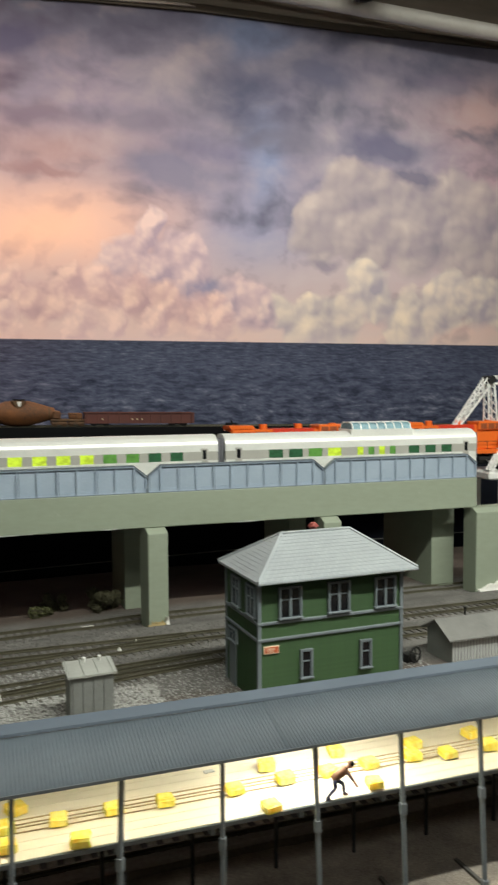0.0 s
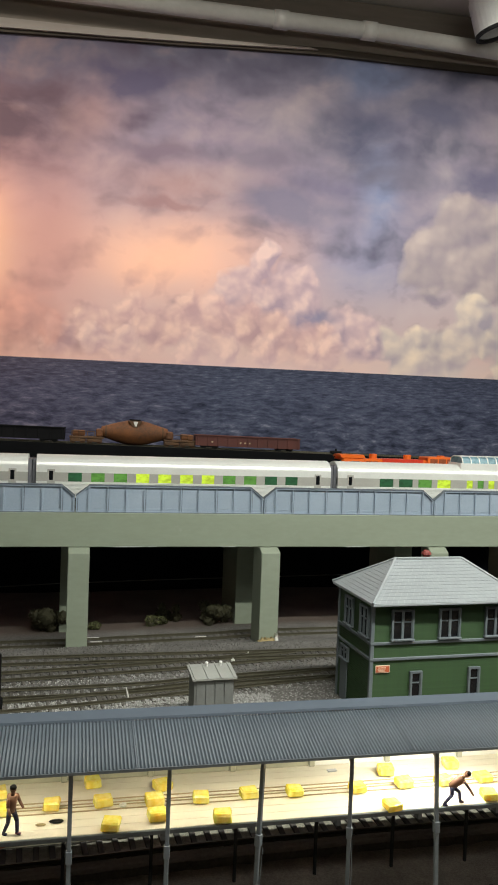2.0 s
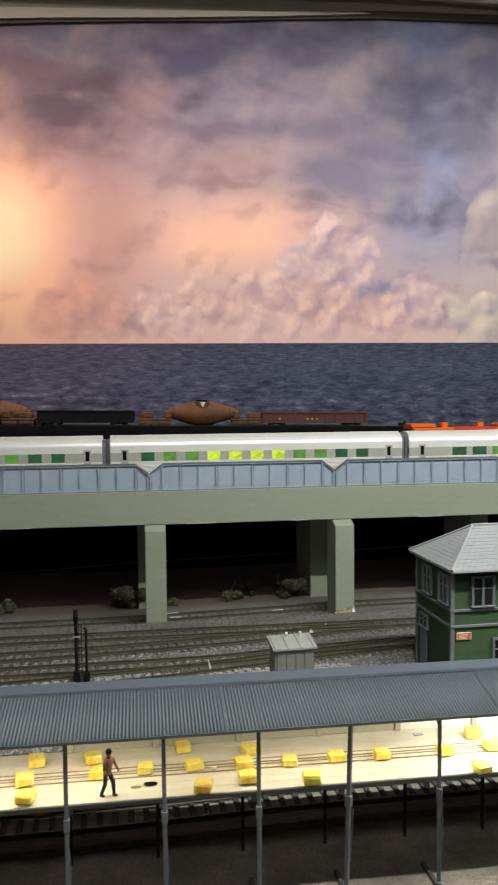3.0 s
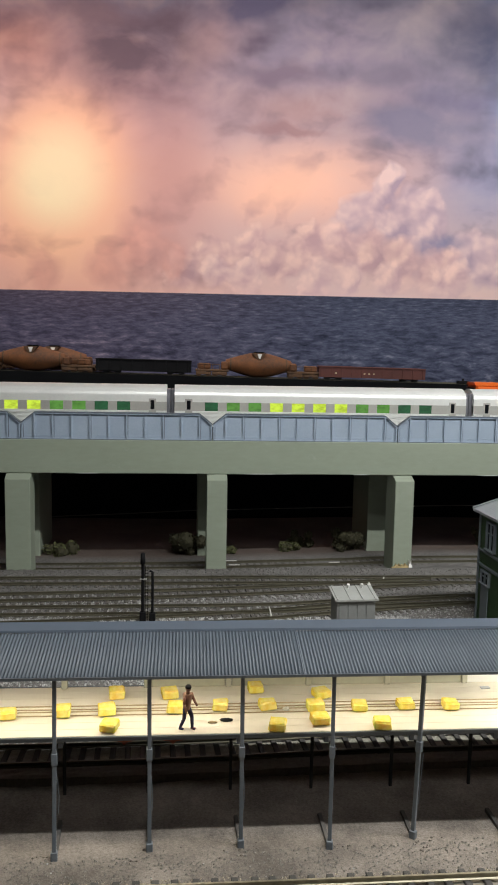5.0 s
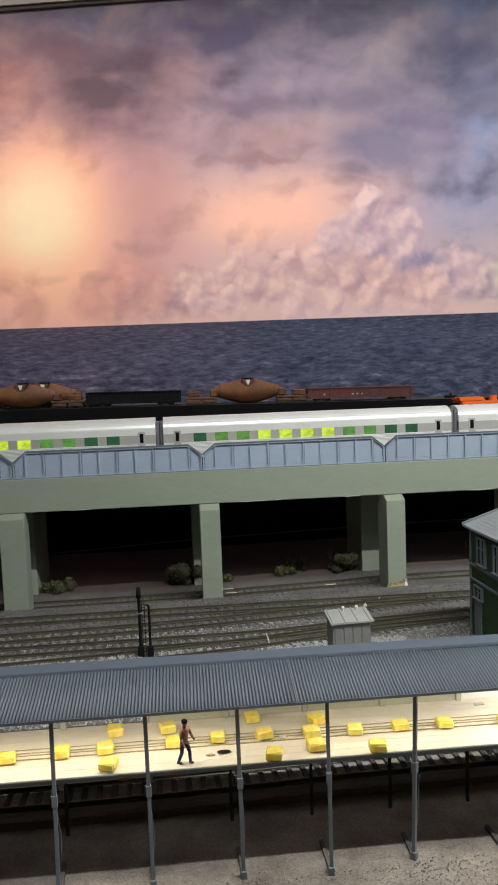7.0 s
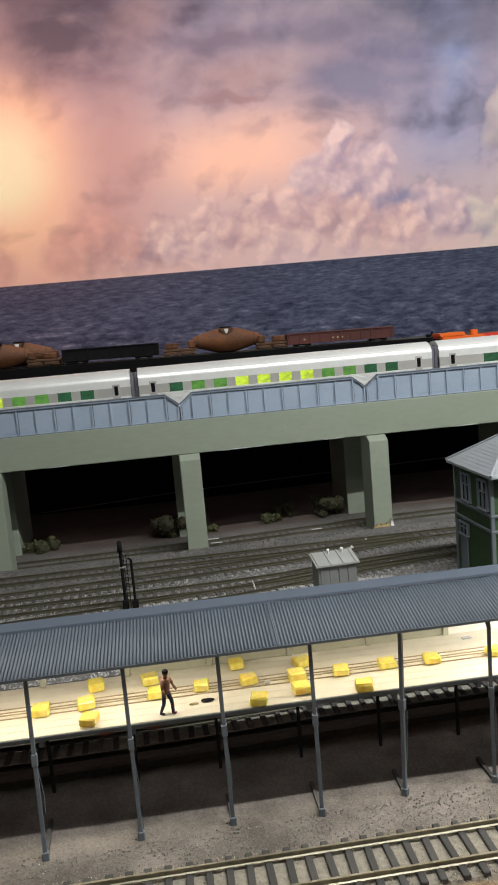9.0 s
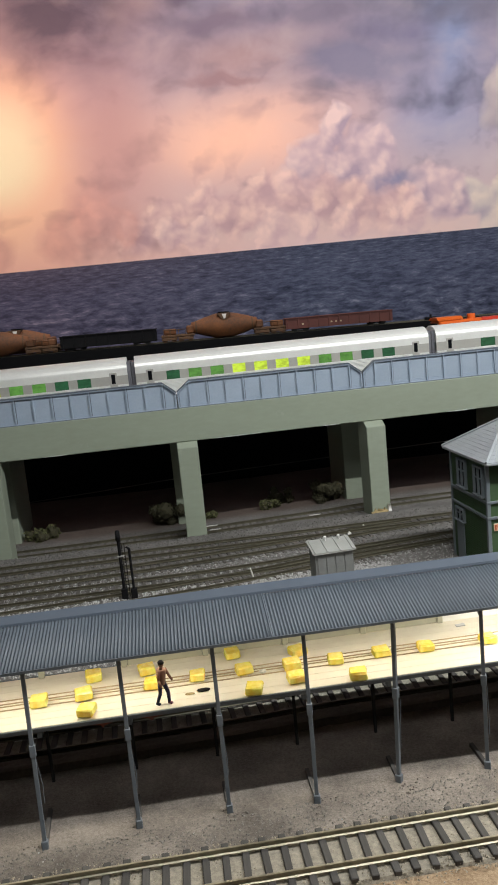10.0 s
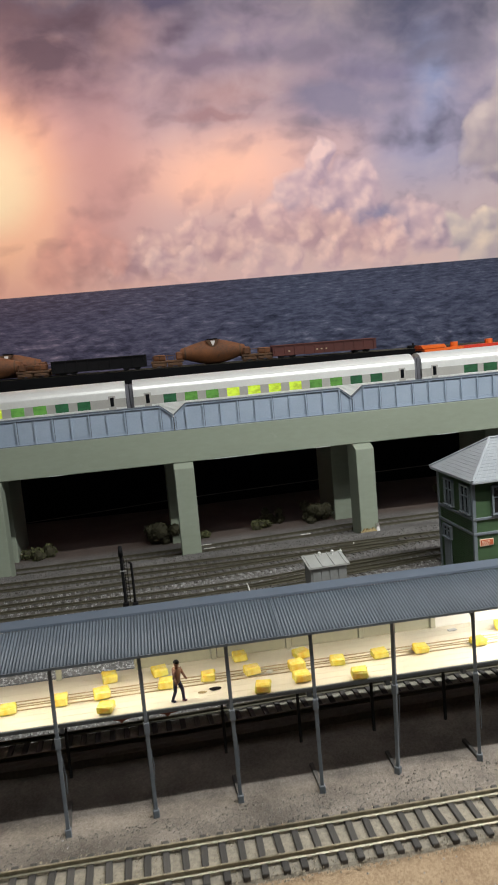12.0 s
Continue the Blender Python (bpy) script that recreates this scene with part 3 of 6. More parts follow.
slab("floor", -24, 28, -24, 17, -11.4, -11, ROOM_FLOOR, "grey concrete floor of the basement room", "floor")
slab("ceiling", -24, 28, -24, 17, 10.6, 11, WALL_PAINT, "pale painted ceiling of the room", "ceiling")
slab("wall_north", -24, 28, 16.6, 17, -11, 10.6, WALL_PAINT, "pale painted wall behind the printed sky")
slab("wall_south", -24, 28, -24, -23.6, -11, 10.6, WALL_PAINT, "pale painted wall of the room")
slab("wall_west", -24, -23.6, -23.6, 16.6, -11, 10.6, WALL_PAINT, "pale painted wall of the room")
slab("wall_east", 27.6, 28, -23.6, 16.6, -11, 10.6, WALL_PAINT, "pale painted wall of the room")

_bm = fresh()
box(_bm, -14, 20, 15.99, 16.05, -0.5, 9.8)
solo("backdrop", _bm, PRINT, "printed backdrop of sunset clouds above a dark sea", "backdrop", kind="structure")

# wooden soffit over the top edge of the print, trim board and two pipes under the ceiling
EDGE = [(-14, 8.90), (-4.1, 9.06), (-2.5, 9.16), (-0.45, 9.26), (1.0, 9.31), (1.8, 9.365), (4.0, 9.46), (6.4, 9.465), (7.4, 9.475), (10.6, 9.55), (20, 9.75)]
_bm = fresh()
extrude_y(_bm, EDGE + [(x, z + 0.13) for x, z in EDGE[::-1]], 15.90, 15.98)
solo("trim_dark", _bm, JOIST, "dark brown edge strip over the backdrop", "trim", kind="structure")
_bm = fresh()
extrude_y(_bm, [(x, z + 0.134) for x, z in EDGE] + [(20, 10.58), (-14, 10.58)], 15.88, 15.98)
solo("soffit", _bm, SOFFIT, "brown-grey wooden soffit over the backdrop", "soffit", kind="structure")
_bm = fresh()
extrude_y(_bm, [(-14, 8.98), (-4.1, 9.13), (-2.54, 9.215), (-0.45, 9.29), (1.73, 9.39), (3.8, 9.51), (3.6, 9.54), (1.73, 9.475), (-0.45, 9.43), (-2.54, 9.40), (-14, 9.2)], 15.83, 15.875)
solo("trim", _bm, TRIM_BEIGE, "pale beige trim strip along the soffit", "trim", kind="structure")


def ceiling_pipe(a, b, r, joints):
    root = thing("ceiling_pipe", *a, "pale plastic pipe hung under the ceiling", "pipe", "pipes under the ceiling")
    d = Vector(b) - Vector(a)
    part("tube", rod(fresh(), (0, 0, 0), d, r, 20), PIPE, root, smooth=True)
    for x in joints:
        f = (x - a[0]) / d.x
        part("coupling", rod(fresh(), d * f, d * f + Vector((0.28, 0, 0)), r * 1.14, 20), PIPE, root, smooth=True)
    part("hanger", box(fresh(), d.x * 0.5 - 0.05, d.x * 0.5 + 0.05, d.y * 0.5 - 0.02, d.y * 0.5 + 0.02, d.z * 0.5, 10.6 - a[2]), TRUCK, root)


ceiling_pipe((-13, 15.3, 9.74), (4.8, 15.3, 9.735), 0.155, (2.75, 4.52))
ceiling_pipe((4.81, 15.3, 9.735), (19, 15.3, 9.28), 0.155, (11.0,))


def spotlight_housing(x, y):
    root = thing("spotlight", x, y, 10.6, "white cylindrical ceiling spotlight with a dark rim", "spotlight")
    part("stem", rod(fresh(), (0, 0, -0.25), (0, 0, 0), 0.07, 14), WHITE, root)
    tip = Matrix.Translation((0, 0, -0.02)) @ pose(0, 0, 0, 0, -17, 0) @ Matrix.Diagonal((0.72, 0.72, 0.92, 1))
    bm = fresh()
    profile = [(0.0, -0.2), (0.42, -0.2), (0.52, -0.28), (0.575, -0.42), (0.575, -1.05), (0.52, -1.05), (0.52, -0.5), (0.0, -0.5)]
    rings = [[bm.verts.new((r * math.cos(2 * math.pi * k / 28), r * math.sin(2 * math.pi * k / 28), z)) for k in range(28)] for r, z in profile[1:-1]]
    for a, b in zip(rings, rings[1:]):
        for k in range(28):
            bm.faces.new((a[k], a[(k + 1) % 28], b[(k + 1) % 28], b[k]))
    bm.faces.new(rings[0])
    bm.faces.new(rings[-1][::-1])
    bmesh.ops.transform(bm, matrix=tip, verts=bm.verts)
    part("shade", bm, WHITE, root, "white cylindrical shade", smooth=False)
    bm = fresh()
    rim = [[bm.verts.new((r * math.cos(2 * math.pi * k / 28), r * math.sin(2 * math.pi * k / 28), z)) for k in range(28)] for r, z in ((0.585, -1.12), (0.585, -1.052), (0.50, -1.052), (0.50, -1.12))]
    for a, b in zip(rim, rim[1:] + rim[:1]):
        for k in range(28):
            bm.faces.new((a[k], a[(k + 1) % 28], b[(k + 1) % 28], b[k]))
    bmesh.ops.transform(bm, matrix=tip, verts=bm.verts)
    part("rim", bm, TRUCK, root, "dark rim")


spotlight_housing(6.68, 14.5)

# layout ground
_bm = fresh()
_nx, _ny = 150, 130
_grid = [[_bm.verts.new((x, y, ground_z(x, y))) for y in np.linspace(1.2, 9.9, _ny)] for x in np.linspace(-7, 11, _nx)]
for _i in range(_nx - 1):
    for _j in range(_ny - 1):
        _bm.faces.new((_grid[_i][_j], _grid[_i + 1][_j], _grid[_i + 1][_j + 1], _grid[_i][_j + 1]))
_me = finish(_bm, "ground", GROUND, True)
tagged(new("ground", _me), "grey ballast and beige sand of the railway layout", "ground", kind="structure")
_bm = fresh()
box(_bm, -7, 11, 1.2, 9.9, -0.9, -0.14)
solo("layout_table", _bm, JOIST, "wooden table under the layout ground", "table", kind="structure")
_bm = fresh()
for _x in (-6.5, 2, 10.5):
    for _y in (1.6, 9.5):
        box(_bm, _x - 0.3, _x + 0.3, _y - 0.3, _y + 0.3, -11, -0.9)
solo("table_legs", _bm, JOIST, "wooden legs of the layout table", "table legs", kind="structure")

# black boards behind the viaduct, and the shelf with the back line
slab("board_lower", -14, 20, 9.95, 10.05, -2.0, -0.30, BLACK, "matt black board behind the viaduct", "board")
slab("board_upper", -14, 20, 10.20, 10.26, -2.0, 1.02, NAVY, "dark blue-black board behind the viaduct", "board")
GRADE = -0.0125  # the shelf falls slightly towards the east


def shelf_z(x):
    return 1.472 + GRADE * x


solo("shelf", extrude_y(fresh(), [(-14, shelf_z(-14) - 0.17), (20, shelf_z(20) - 0.17), (20, shelf_z(20)), (-14, shelf_z(-14))], 13.4, 15.95), BLACK, "matt black shelf along the backdrop", "shelf", kind="structure")
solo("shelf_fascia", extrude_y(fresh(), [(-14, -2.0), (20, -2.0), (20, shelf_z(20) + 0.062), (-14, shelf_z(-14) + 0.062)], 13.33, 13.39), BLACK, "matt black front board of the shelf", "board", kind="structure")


# ---- railway tracks ----
def along(points, spacing):
    """Evenly spaced places and headings on a smooth line through points (Catmull-Rom)."""
    p = [Vector(q) for q in points]
    p = [p[0] * 2 - p[1]] + p + [p[-1] * 2 - p[-2]]
    fine = []
    for i in range(1, len(p) - 2):
        for s in range(40):
            t = s / 40
            fine.append(0.5 * (2 * p[i] + (p[i + 1] - p[i - 1]) * t + (2 * p[i - 1] - 5 * p[i] + 4 * p[i + 1] - p[i + 2]) * t * t + (3 * p[i] - p[i - 1] - 3 * p[i + 1] + p[i + 2]) * t ** 3))
    fine.append(p[-2])
    out, due, gone = [], 0.0, 0.0
    for a, b in zip(fine, fine[1:]):
        d = (b - a).length
        while due <= gone + d:
            out.append((a.lerp(b, (due - gone) / d), (b - a).normalized()))
            due += spacing
        gone += d
    return out


RAIL_SHAPE = [(0.8 * _p, 0.82 * _q) for _p, _q in [(-0.013, 0), (-0.013, 0.004), (-0.003, 0.008), (-0.003, 0.020), (-0.006, 0.022), (-0.006, 0.029), (0.006, 0.029), (0.006, 0.022), (0.003, 0.020), (0.003, 0.008), (0.013, 0.004), (0.013, 0)]]
_bm = fresh()
box(_bm, -0.014, 0.014, -0.15, 0.15, 0, 0.022, 0.003)
SLEEPER = finish(_bm, "sleeper", TIE)
_bm = fresh()
box(_bm, -0.014, 0.014, -0.15, 0.15, 0, 0.022, 0.003)
SLEEPER_GREY = finish(_bm, "sleeper", BALLAST_TIE)


def railway_track(points, label, sleepers, rail_material, pitch=0.072, apart=None, lift=0.0, base=None):
    """Two rails on sleepers; apart: the stretch of x in which each sleeper is a piece of its own."""
    root = thing("railway_track", 0, 0, 0, label, "track", "railway tracks")
    points = [(q[0], q[1], (q[2] if len(q) > 2 else ground_z(*q) + 0.004) + lift) for q in points]
    line = along(points, 0.08)
    for side in (-0.0875, 0.0875):
        bm = fresh()
        rows = []
        for p, d in line:
            n = Vector((-d.y, d.x, 0)).normalized()
            rows.append([bm.verts.new(p + n * (side + y) + Vector((0, 0, 0.022 + z))) for y, z in RAIL_SHAPE])
        for a, b in zip(rows, rows[1:]):
            for i in range(12):
                bm.faces.new((a[i], a[(i + 1) % 12], b[(i + 1) % 12], b[i]))
        bm.faces.new(rows[0])
        bm.faces.new(rows[-1][::-1])
        part("rail", bm, rail_material, root)
    rest = fresh()
    count = 0
    for p, d in along(points, pitch):
        turn = pose(0, 0, 0, 0, 0, math.degrees(math.atan2(d.y, d.x)) + random.uniform(-2, 2))
        if apart and apart[0] < p.x < apart[1] and count < 280:
            count += 1
            ob = new("sleeper", sleepers)
            ob.parent = root
            ob.matrix_basis = Matrix.Translation(p * DM) @ turn
        else:
            box(rest, -0.014, 0.014, -0.15, 0.15, 0, 0.022, 0, Matrix.Translation(p) @ turn)
    if rest.verts:
        tagged(part("sleeper_run", rest, sleepers.materials[0], root, "weathered sleepers further along"), kind="stuff")
    else:
        rest.free()
    return root


# ---- viaduct ----
PITCH, NOTCH, PIER = 1.757, -0.395, -0.350
Z_BEAM, Z_GIRDER, Z_TOP = 0.840, 1.157, 1.390
Y_BEAM, Y_BACK = 7.50, 9.22
RAIL_Z = 1.165


def plate_girder():
    """One riveted plate girder with sloped ends, stiffeners and flanges; origin at its lower left end, face towards -y."""
    L, H = PITCH - 0.012, Z_TOP - Z_GIRDER
    bm = fresh()
    extrude_y(bm, [(0, 0), (L, 0), (L, H - 0.10), (L - 0.115, H), (0.115, H), (0, H - 0.10)], 0.02, 0.035)
    extrude_y(bm, [(0.113, H), (0.118, H + 0.010), (L - 0.118, H + 0.010), (L - 0.113, H)], 0.0, 0.055)
    extrude_y(bm, [(-0.002, H - 0.10), (0.113, H), (0.118, H + 0.010), (0.0, H - 0.088)], 0.0, 0.055)
    extrude_y(bm, [(L + 0.002, H - 0.10), (L, H - 0.088), (L - 0.118, H + 0.010), (L - 0.113, H)], 0.0, 0.055)
    box(bm, 0, L, 0.006, 0.02, 0.0, 0.012)
    xs = [0.006] + list(np.linspace(0.115, L - 0.115, 10)) + [L - 0.006]
    for x in xs:
        top = H if 0.1 < x < L - 0.1 else H - 0.10
        box(bm, x - 0.006, x + 0.006, 0.002, 0.02, 0.012, top)
    return bm, xs, L, H


def girder_trim(xs, L, H):
    """The dark capping strip over the flange, and dark strips for the joint and painted shade beside every other
    stiffener.
    """
    cap = fresh()
    extrude_y(cap, [(0.115, H + 0.0105), (0.120, H + 0.020), (L - 0.120, H + 0.020), (L - 0.115, H + 0.0105)], -0.004, 0.058)
    extrude_y(cap, [(-0.003, H - 0.087), (0.114, H + 0.0105), (0.119, H + 0.020), (-0.003, H - 0.077)], -0.004, 0.058)
    extrude_y(cap, [(L + 0.003, H - 0.087), (L + 0.003, H - 0.077), (L - 0.119, H + 0.020), (L - 0.114, H + 0.0105)], -0.004, 0.058)
    # dark strips: joints, and the stiffeners' shadow side put into colour
    seam_shade = fresh()
    for k, x in enumerate(xs):
        if k % 2 == 0 or k == len(xs) - 1:
            top = H if 0.1 < x < L - 0.1 else H - 0.10
            box(seam_shade, x + 0.0065, x + 0.0125, 0.012, 0.0205, 0.014, top - 0.002)
    box(seam_shade, 0.003, L - 0.003, 0.003, 0.012, -0.0015, 0.0035)
    return cap, seam_shade


def rivet_rows(xs, L, H):
    verts, faces = [], []

    def rivet(x, z, r=0.0052):
        n = len(verts)
        verts.extend([((x - r) * DM, 0.02 * DM, z * DM), (x * DM, 0.02 * DM, (z - r) * DM), ((x + r) * DM, 0.02 * DM, z * DM), (x * DM, 0.02 * DM, (z + r) * DM), (x * DM, (0.02 - r) * DM, z * DM)])
        faces.extend([(n, n + 1, n + 4), (n + 1, n + 2, n + 4), (n + 2, n + 3, n + 4), (n + 3, n, n + 4)])

    for k, x in enumerate(xs):
        for side in (-0.019, 0.019):
            if 0.02 < x + side < L - 0.02:
                top = H if 0.12 < x + side < L - 0.12 else H - 0.10 + max(0, min(x + side, L - x - side)) * 0.85
                for z in np.arange(0.05, top - 0.012, 0.017):
                    rivet(x + side, z)
    for x in np.arange(0.03, L - 0.02, 0.0165):
        rivet(x, 0.024), rivet(x + 0.008, 0.037)
    for x in np.arange(0.13, L - 0.12, 0.0165):
        rivet(x, H - 0.012)
    me = bpy.data.meshes.new("rivets")
    me.from_pydata(verts, [], faces)
    me.materials.append(GIRDER)
    return me


viaduct = thing("viaduct", 0, 0, 0, "pale green concrete viaduct with grey-blue plate girders", "viaduct")
_pivot = Vector((0.5 * DM, 7.5 * DM, 0))
viaduct.matrix_basis = Matrix.Translation(_pivot) @ pose(0, 0, 0, 0, 0, LEAN) @ Matrix.Translation(-_pivot)
_bm, _xs, _L, _H = plate_girder()
GIRDER_MESH, RIVET_MESH = finish(_bm, "girder", GIRDER), rivet_rows(_xs, _L, _H)
CAP_MESH, SEAM_SHADE_MESH = [finish(q, n, GIRDER_DARK) for q, n in zip(girder_trim(_xs, _L, _H), ("capping", "joint_shade"))]
SPANS = range(-3, 3)
X_LEFT, X_RIGHT = NOTCH - 3 * PITCH, NOTCH + 3 * PITCH
for _k in SPANS:
    for _y, _flip in ((Y_BEAM + 0.0, 1), (Y_BACK, -1)):
        ob = part("plate_girder", GIRDER_MESH, GIRDER, viaduct, "grey-blue riveted plate girder")
        ob.matrix_basis = pose((NOTCH + _k * PITCH + 0.006) * DM, (_y + 0.004) * DM, Z_GIRDER * DM)
        part("capping", CAP_MESH, GIRDER_DARK, ob, "dark grey capping strip")
        tagged(part("joint_shade", SEAM_SHADE_MESH, GIRDER_DARK, ob), kind="stuff")
        r = part("riveting", RIVET_MESH, GIRDER, ob)
        tagged(r, kind="stuff")
for _y in (Y_BEAM, Y_BACK - 0.14):
    part("edge_beam", box(fresh(), X_LEFT, X_RIGHT, _y, _y + 0.22, Z_BEAM, Z_GIRDER - 0.003, 0.006), CONCRETE, viaduct)
bm = fresh()
box(bm, X_LEFT, X_RIGHT, Y_BEAM + 0.222, Y_BACK - 0.142, 1.02, 1.135)
part("deck_slab", bm, HUT_ROOF, viaduct, "dark ballasted deck")


# chipped paint along the lower edge of the front beam
for _x, _long, _z in ((0.08, 0.19, Z_BEAM + 0.004), (0.31, 0.05, Z_BEAM + 0.006), (1.02, 0.09, Z_BEAM + 0.004), (-1.55, 0.12, Z_BEAM + 0.004), (2.3, 0.14, Z_BEAM + 0.004)):
    bm = fresh()
    extrude_y(bm, [(_x - _long, _z), (_x - _long * 0.5, _z - 0.003), (_x + _long * 0.4, _z - 0.002), (_x + _long, _z + 0.001), (_x + _long * 0.5, _z + 0.004), (_x - _long * 0.2, _z + 0.003)], Y_BEAM - 0.0025, Y_BEAM + 0.001)
    part("paint_chip", bm, HUT_WALL, viaduct, "pale chip in the concrete paint")


for _k in range(-3, 4):
    x = PIER + _k * PITCH + {-1: -0.066, 1: 0.013, 3: 0.205}.get(_k, 0)
    w = {-1: 0.225, 3: 0.62}.get(_k, 0.19)
    bm = fresh()
    z0 = -0.15
    outline = [(7.42, z0), (7.42, Z_BEAM - 0.045), (7.49, Z_BEAM - 0.002), (7.65, Z_BEAM - 0.002), (7.65, z0)]
    a = x - w / 2
    extrude_x(bm, outline, a, x + w / 2)
    bmesh.ops.bevel(bm, geom=list(bm.edges), offset=0.005, segments=1, affect="EDGES")
    if _k == 1:
        bmesh.ops.rotate(bm, cent=(x, 7.52, 0), matrix=Matrix.Rotation(radians(7), 3, "Z"), verts=bm.verts)
    part("pier", bm, CONCRETE, viaduct)
    bm = fresh()
    xr = {1: 1.363, 0: -0.415, -1: -2.215, 3: 4.70}.get(_k, x - 0.05)
    wide = 0.14 if _k == 3 else 0.10
    box(bm, xr - wide, xr + wide, 7.86 if _k == 3 else 8.18, 8.92, z0, 1.02, 0.006)
    part("rear_pier", bm, CONCRETE, viaduct)


# ---- loading platform ----
def loading_platform():
    root = thing("loading_platform", 0, 3.3, 0, "lit icing platform with a grey-blue corrugated roof on slim posts", "platform", turn=LEAN)
    x0, x1 = -4.2, 4.9
    z = 0.39
    for k, y in enumerate(np.arange(0.045, 0.52, 0.0605)):
        part("deck_board", box(fresh(), x0, x1, y, y + 0.0595, z - 0.016, z, 0.001), DECK, root, "cream deck board" if k == 0 else "")
    part("edge_beam", box(fresh(), x0, x1, 0.034, 0.044, z - 0.020, z - 0.001, 0.002), POST_BLUE, root, "dark grey edge beam")
    part("edge_beam", box(fresh(), x0, x1, 0.532, 0.548, z - 0.040, z - 0.002, 0.003), POST_BLUE, root, "dark grey edge beam")
    for y in (0.225, 0.262, 0.285, 0.318):
        part("conveyor_rail", box(fresh(), x0, x1, y, y + 0.004, z + 0.0005, z + 0.005), BROWN, root, "thin brown conveyor rail")
    for xr, long in ((-0.70, 0.045), (-0.495, 0.055)):
        bm = fresh()
        extrude_y(bm, [(xr - long, z - 0.019), (xr - long * 0.3, z - 0.026), (xr - 0.004, z - 0.040), (xr + 0.010, z - 0.027), (xr + long * 0.9, z - 0.0195)], 0.035, 0.042)
        part("rust_scrap", bm, FRAME_RUST_RED, root, "rusty scrap hanging under the edge beam")
    # back wall
    panels = np.arange(-0.63, x1 - 0.3, 0.39)
    for x in panels:
        white = x > 0.75
        part("wall_panel", box(fresh(), x + 0.016, x + 0.374, 0.512, 0.524, z + 0.001, 0.465, 0.002), PANEL_WHITE if white else PANEL, root, "white wall panel" if white else "")
        part("wall_post", box(fresh(), x - 0.014, x + 0.014, 0.500, 0.528, z + 0.001, 0.475, 0.003), PANEL, root)
    for x in (-1.02, -1.41, -1.80, -2.19):
        part("wall_post", box(fresh(), x - 0.014, x + 0.014, 0.500, 0.528, z + 0.001, 0.475, 0.003), PANEL, root)
    # roof: corrugated sheets, ridge cap
    # the rear slope, unseen behind the ridge, runs on to shade the back deck
    eave, ridge, rear = (-0.115, 0.713), (0.190, 0.786), (0.475, 0.706)
    wide = 1.14
    pitch = 0.0142
    for (ya, za), (yb, zb) in ((eave, ridge), ((0.245, 0.798), rear)):
        bm = fresh()
        n = int(round(wide / pitch)) * 6 + 4
        lower, upper = [], []
        for i in range(n + 1):
            x = (wide + 0.013) * i / n
            dz = 0.0037 * math.cos(2 * math.pi * i / 6)
            lower.append((bm.verts.new((x, ya, za + dz)), bm.verts.new((x, ya, za + dz - 0.004))))
            upper.append((bm.verts.new((x, yb, zb + dz)), bm.verts.new((x, yb, zb + dz - 0.004))))
        for i in range(n):
            for s in (0, 1):
                bm.faces.new((lower[i][s], lower[i + 1][s], upper[i + 1][s], upper[i][s]))
            bm.faces.new((lower[i][0], lower[i][1], lower[i + 1][1], lower[i + 1][0]))
        sheet = finish(bm, "roof_sheet", ROOF_BLUE, True)
        for k in range(-4, 5):
            ob = part("roof_sheet", sheet, ROOF_BLUE, root, at=(k * wide + 0.02 + 0.004 * (k % 2), 0, 0.003 * (k % 2)))
    bm = fresh()
    extrude_x(bm, [(0.182, 0.789), (0.186, 0.799), (0.245, 0.815), (0.252, 0.812), (0.245, 0.803)], x0 + 0.1, x1 + 0.1)
    part("ridge_cap", bm, ROOF_CAP, root, "grey-blue ridge cap")
    part("eave_fascia", box(fresh(), x0, x1, -0.1205, -0.1165, 0.705, 0.7165), POST_BLUE, root, "thin dark eave strip")
    part("eave_beam", box(fresh(), x0, x1, -0.092, -0.080, 0.696, 0.707, 0.002), POST_BLUE, root, "dark eave beam")
    # posts
    for k in range(-10, 13):
        x = -0.2175 + 0.3755 * k
        bm = fresh()
        dx, fy = {-2: (0.009, -0.185), -1: (0.005, -0.143), 0: (0.0, -0.136), 1: (-0.014, -0.165), 2: (-0.027, -0.113), 3: (-0.013, -0.115)}.get(k, (0.0, -0.14))
        top, foot = Vector((x, -0.085, 0.702)), Vector((x + dx, fy, -0.02))
        up = (top - foot).normalized()
        turn = Matrix.Translation(foot) @ up.to_track_quat("Z", "Y").to_matrix().to_4x4()
        box(bm, -0.0080, 0.0080, -0.0080, 0.0080, 0, 0.722, 0.0015, turn)
        post = part("roof_post", bm, POST_BLUE, root)
        part("collar", box(fresh(), -0.0120, 0.0120, -0.012, 0.012, 0.385, 0.432, 0.002, turn), POST_BLUE, post)
        part("base_block", box(fresh(), -0.0135, 0.0135, -0.0135, 0.0135, 0.0, 0.046, 0.003, turn), POST_BLUE, post)
        bm = fresh()
        extrude_x(bm, [(-0.085, 0.655), (-0.085, 0.700), (-0.025, 0.700)], x - 0.004, x + 0.004)
        part("bracket", bm, POST_BLUE, post)
        bm = fresh()
        rod(bm, (x + 0.004, -0.107, 0.36), (x + dx * 0.7 + 0.013, -0.114, 0.22), 0.0016, 6)
        rod(bm, (x + dx * 0.7 + 0.013, -0.114, 0.22), (x + dx * 0.8 + 0.010, -0.122, 0.15), 0.0016, 6)
        part("drain_rod", bm, POST_BLUE, post)
        # foot timber, bearers and rear legs under the deck
        sill = fresh()
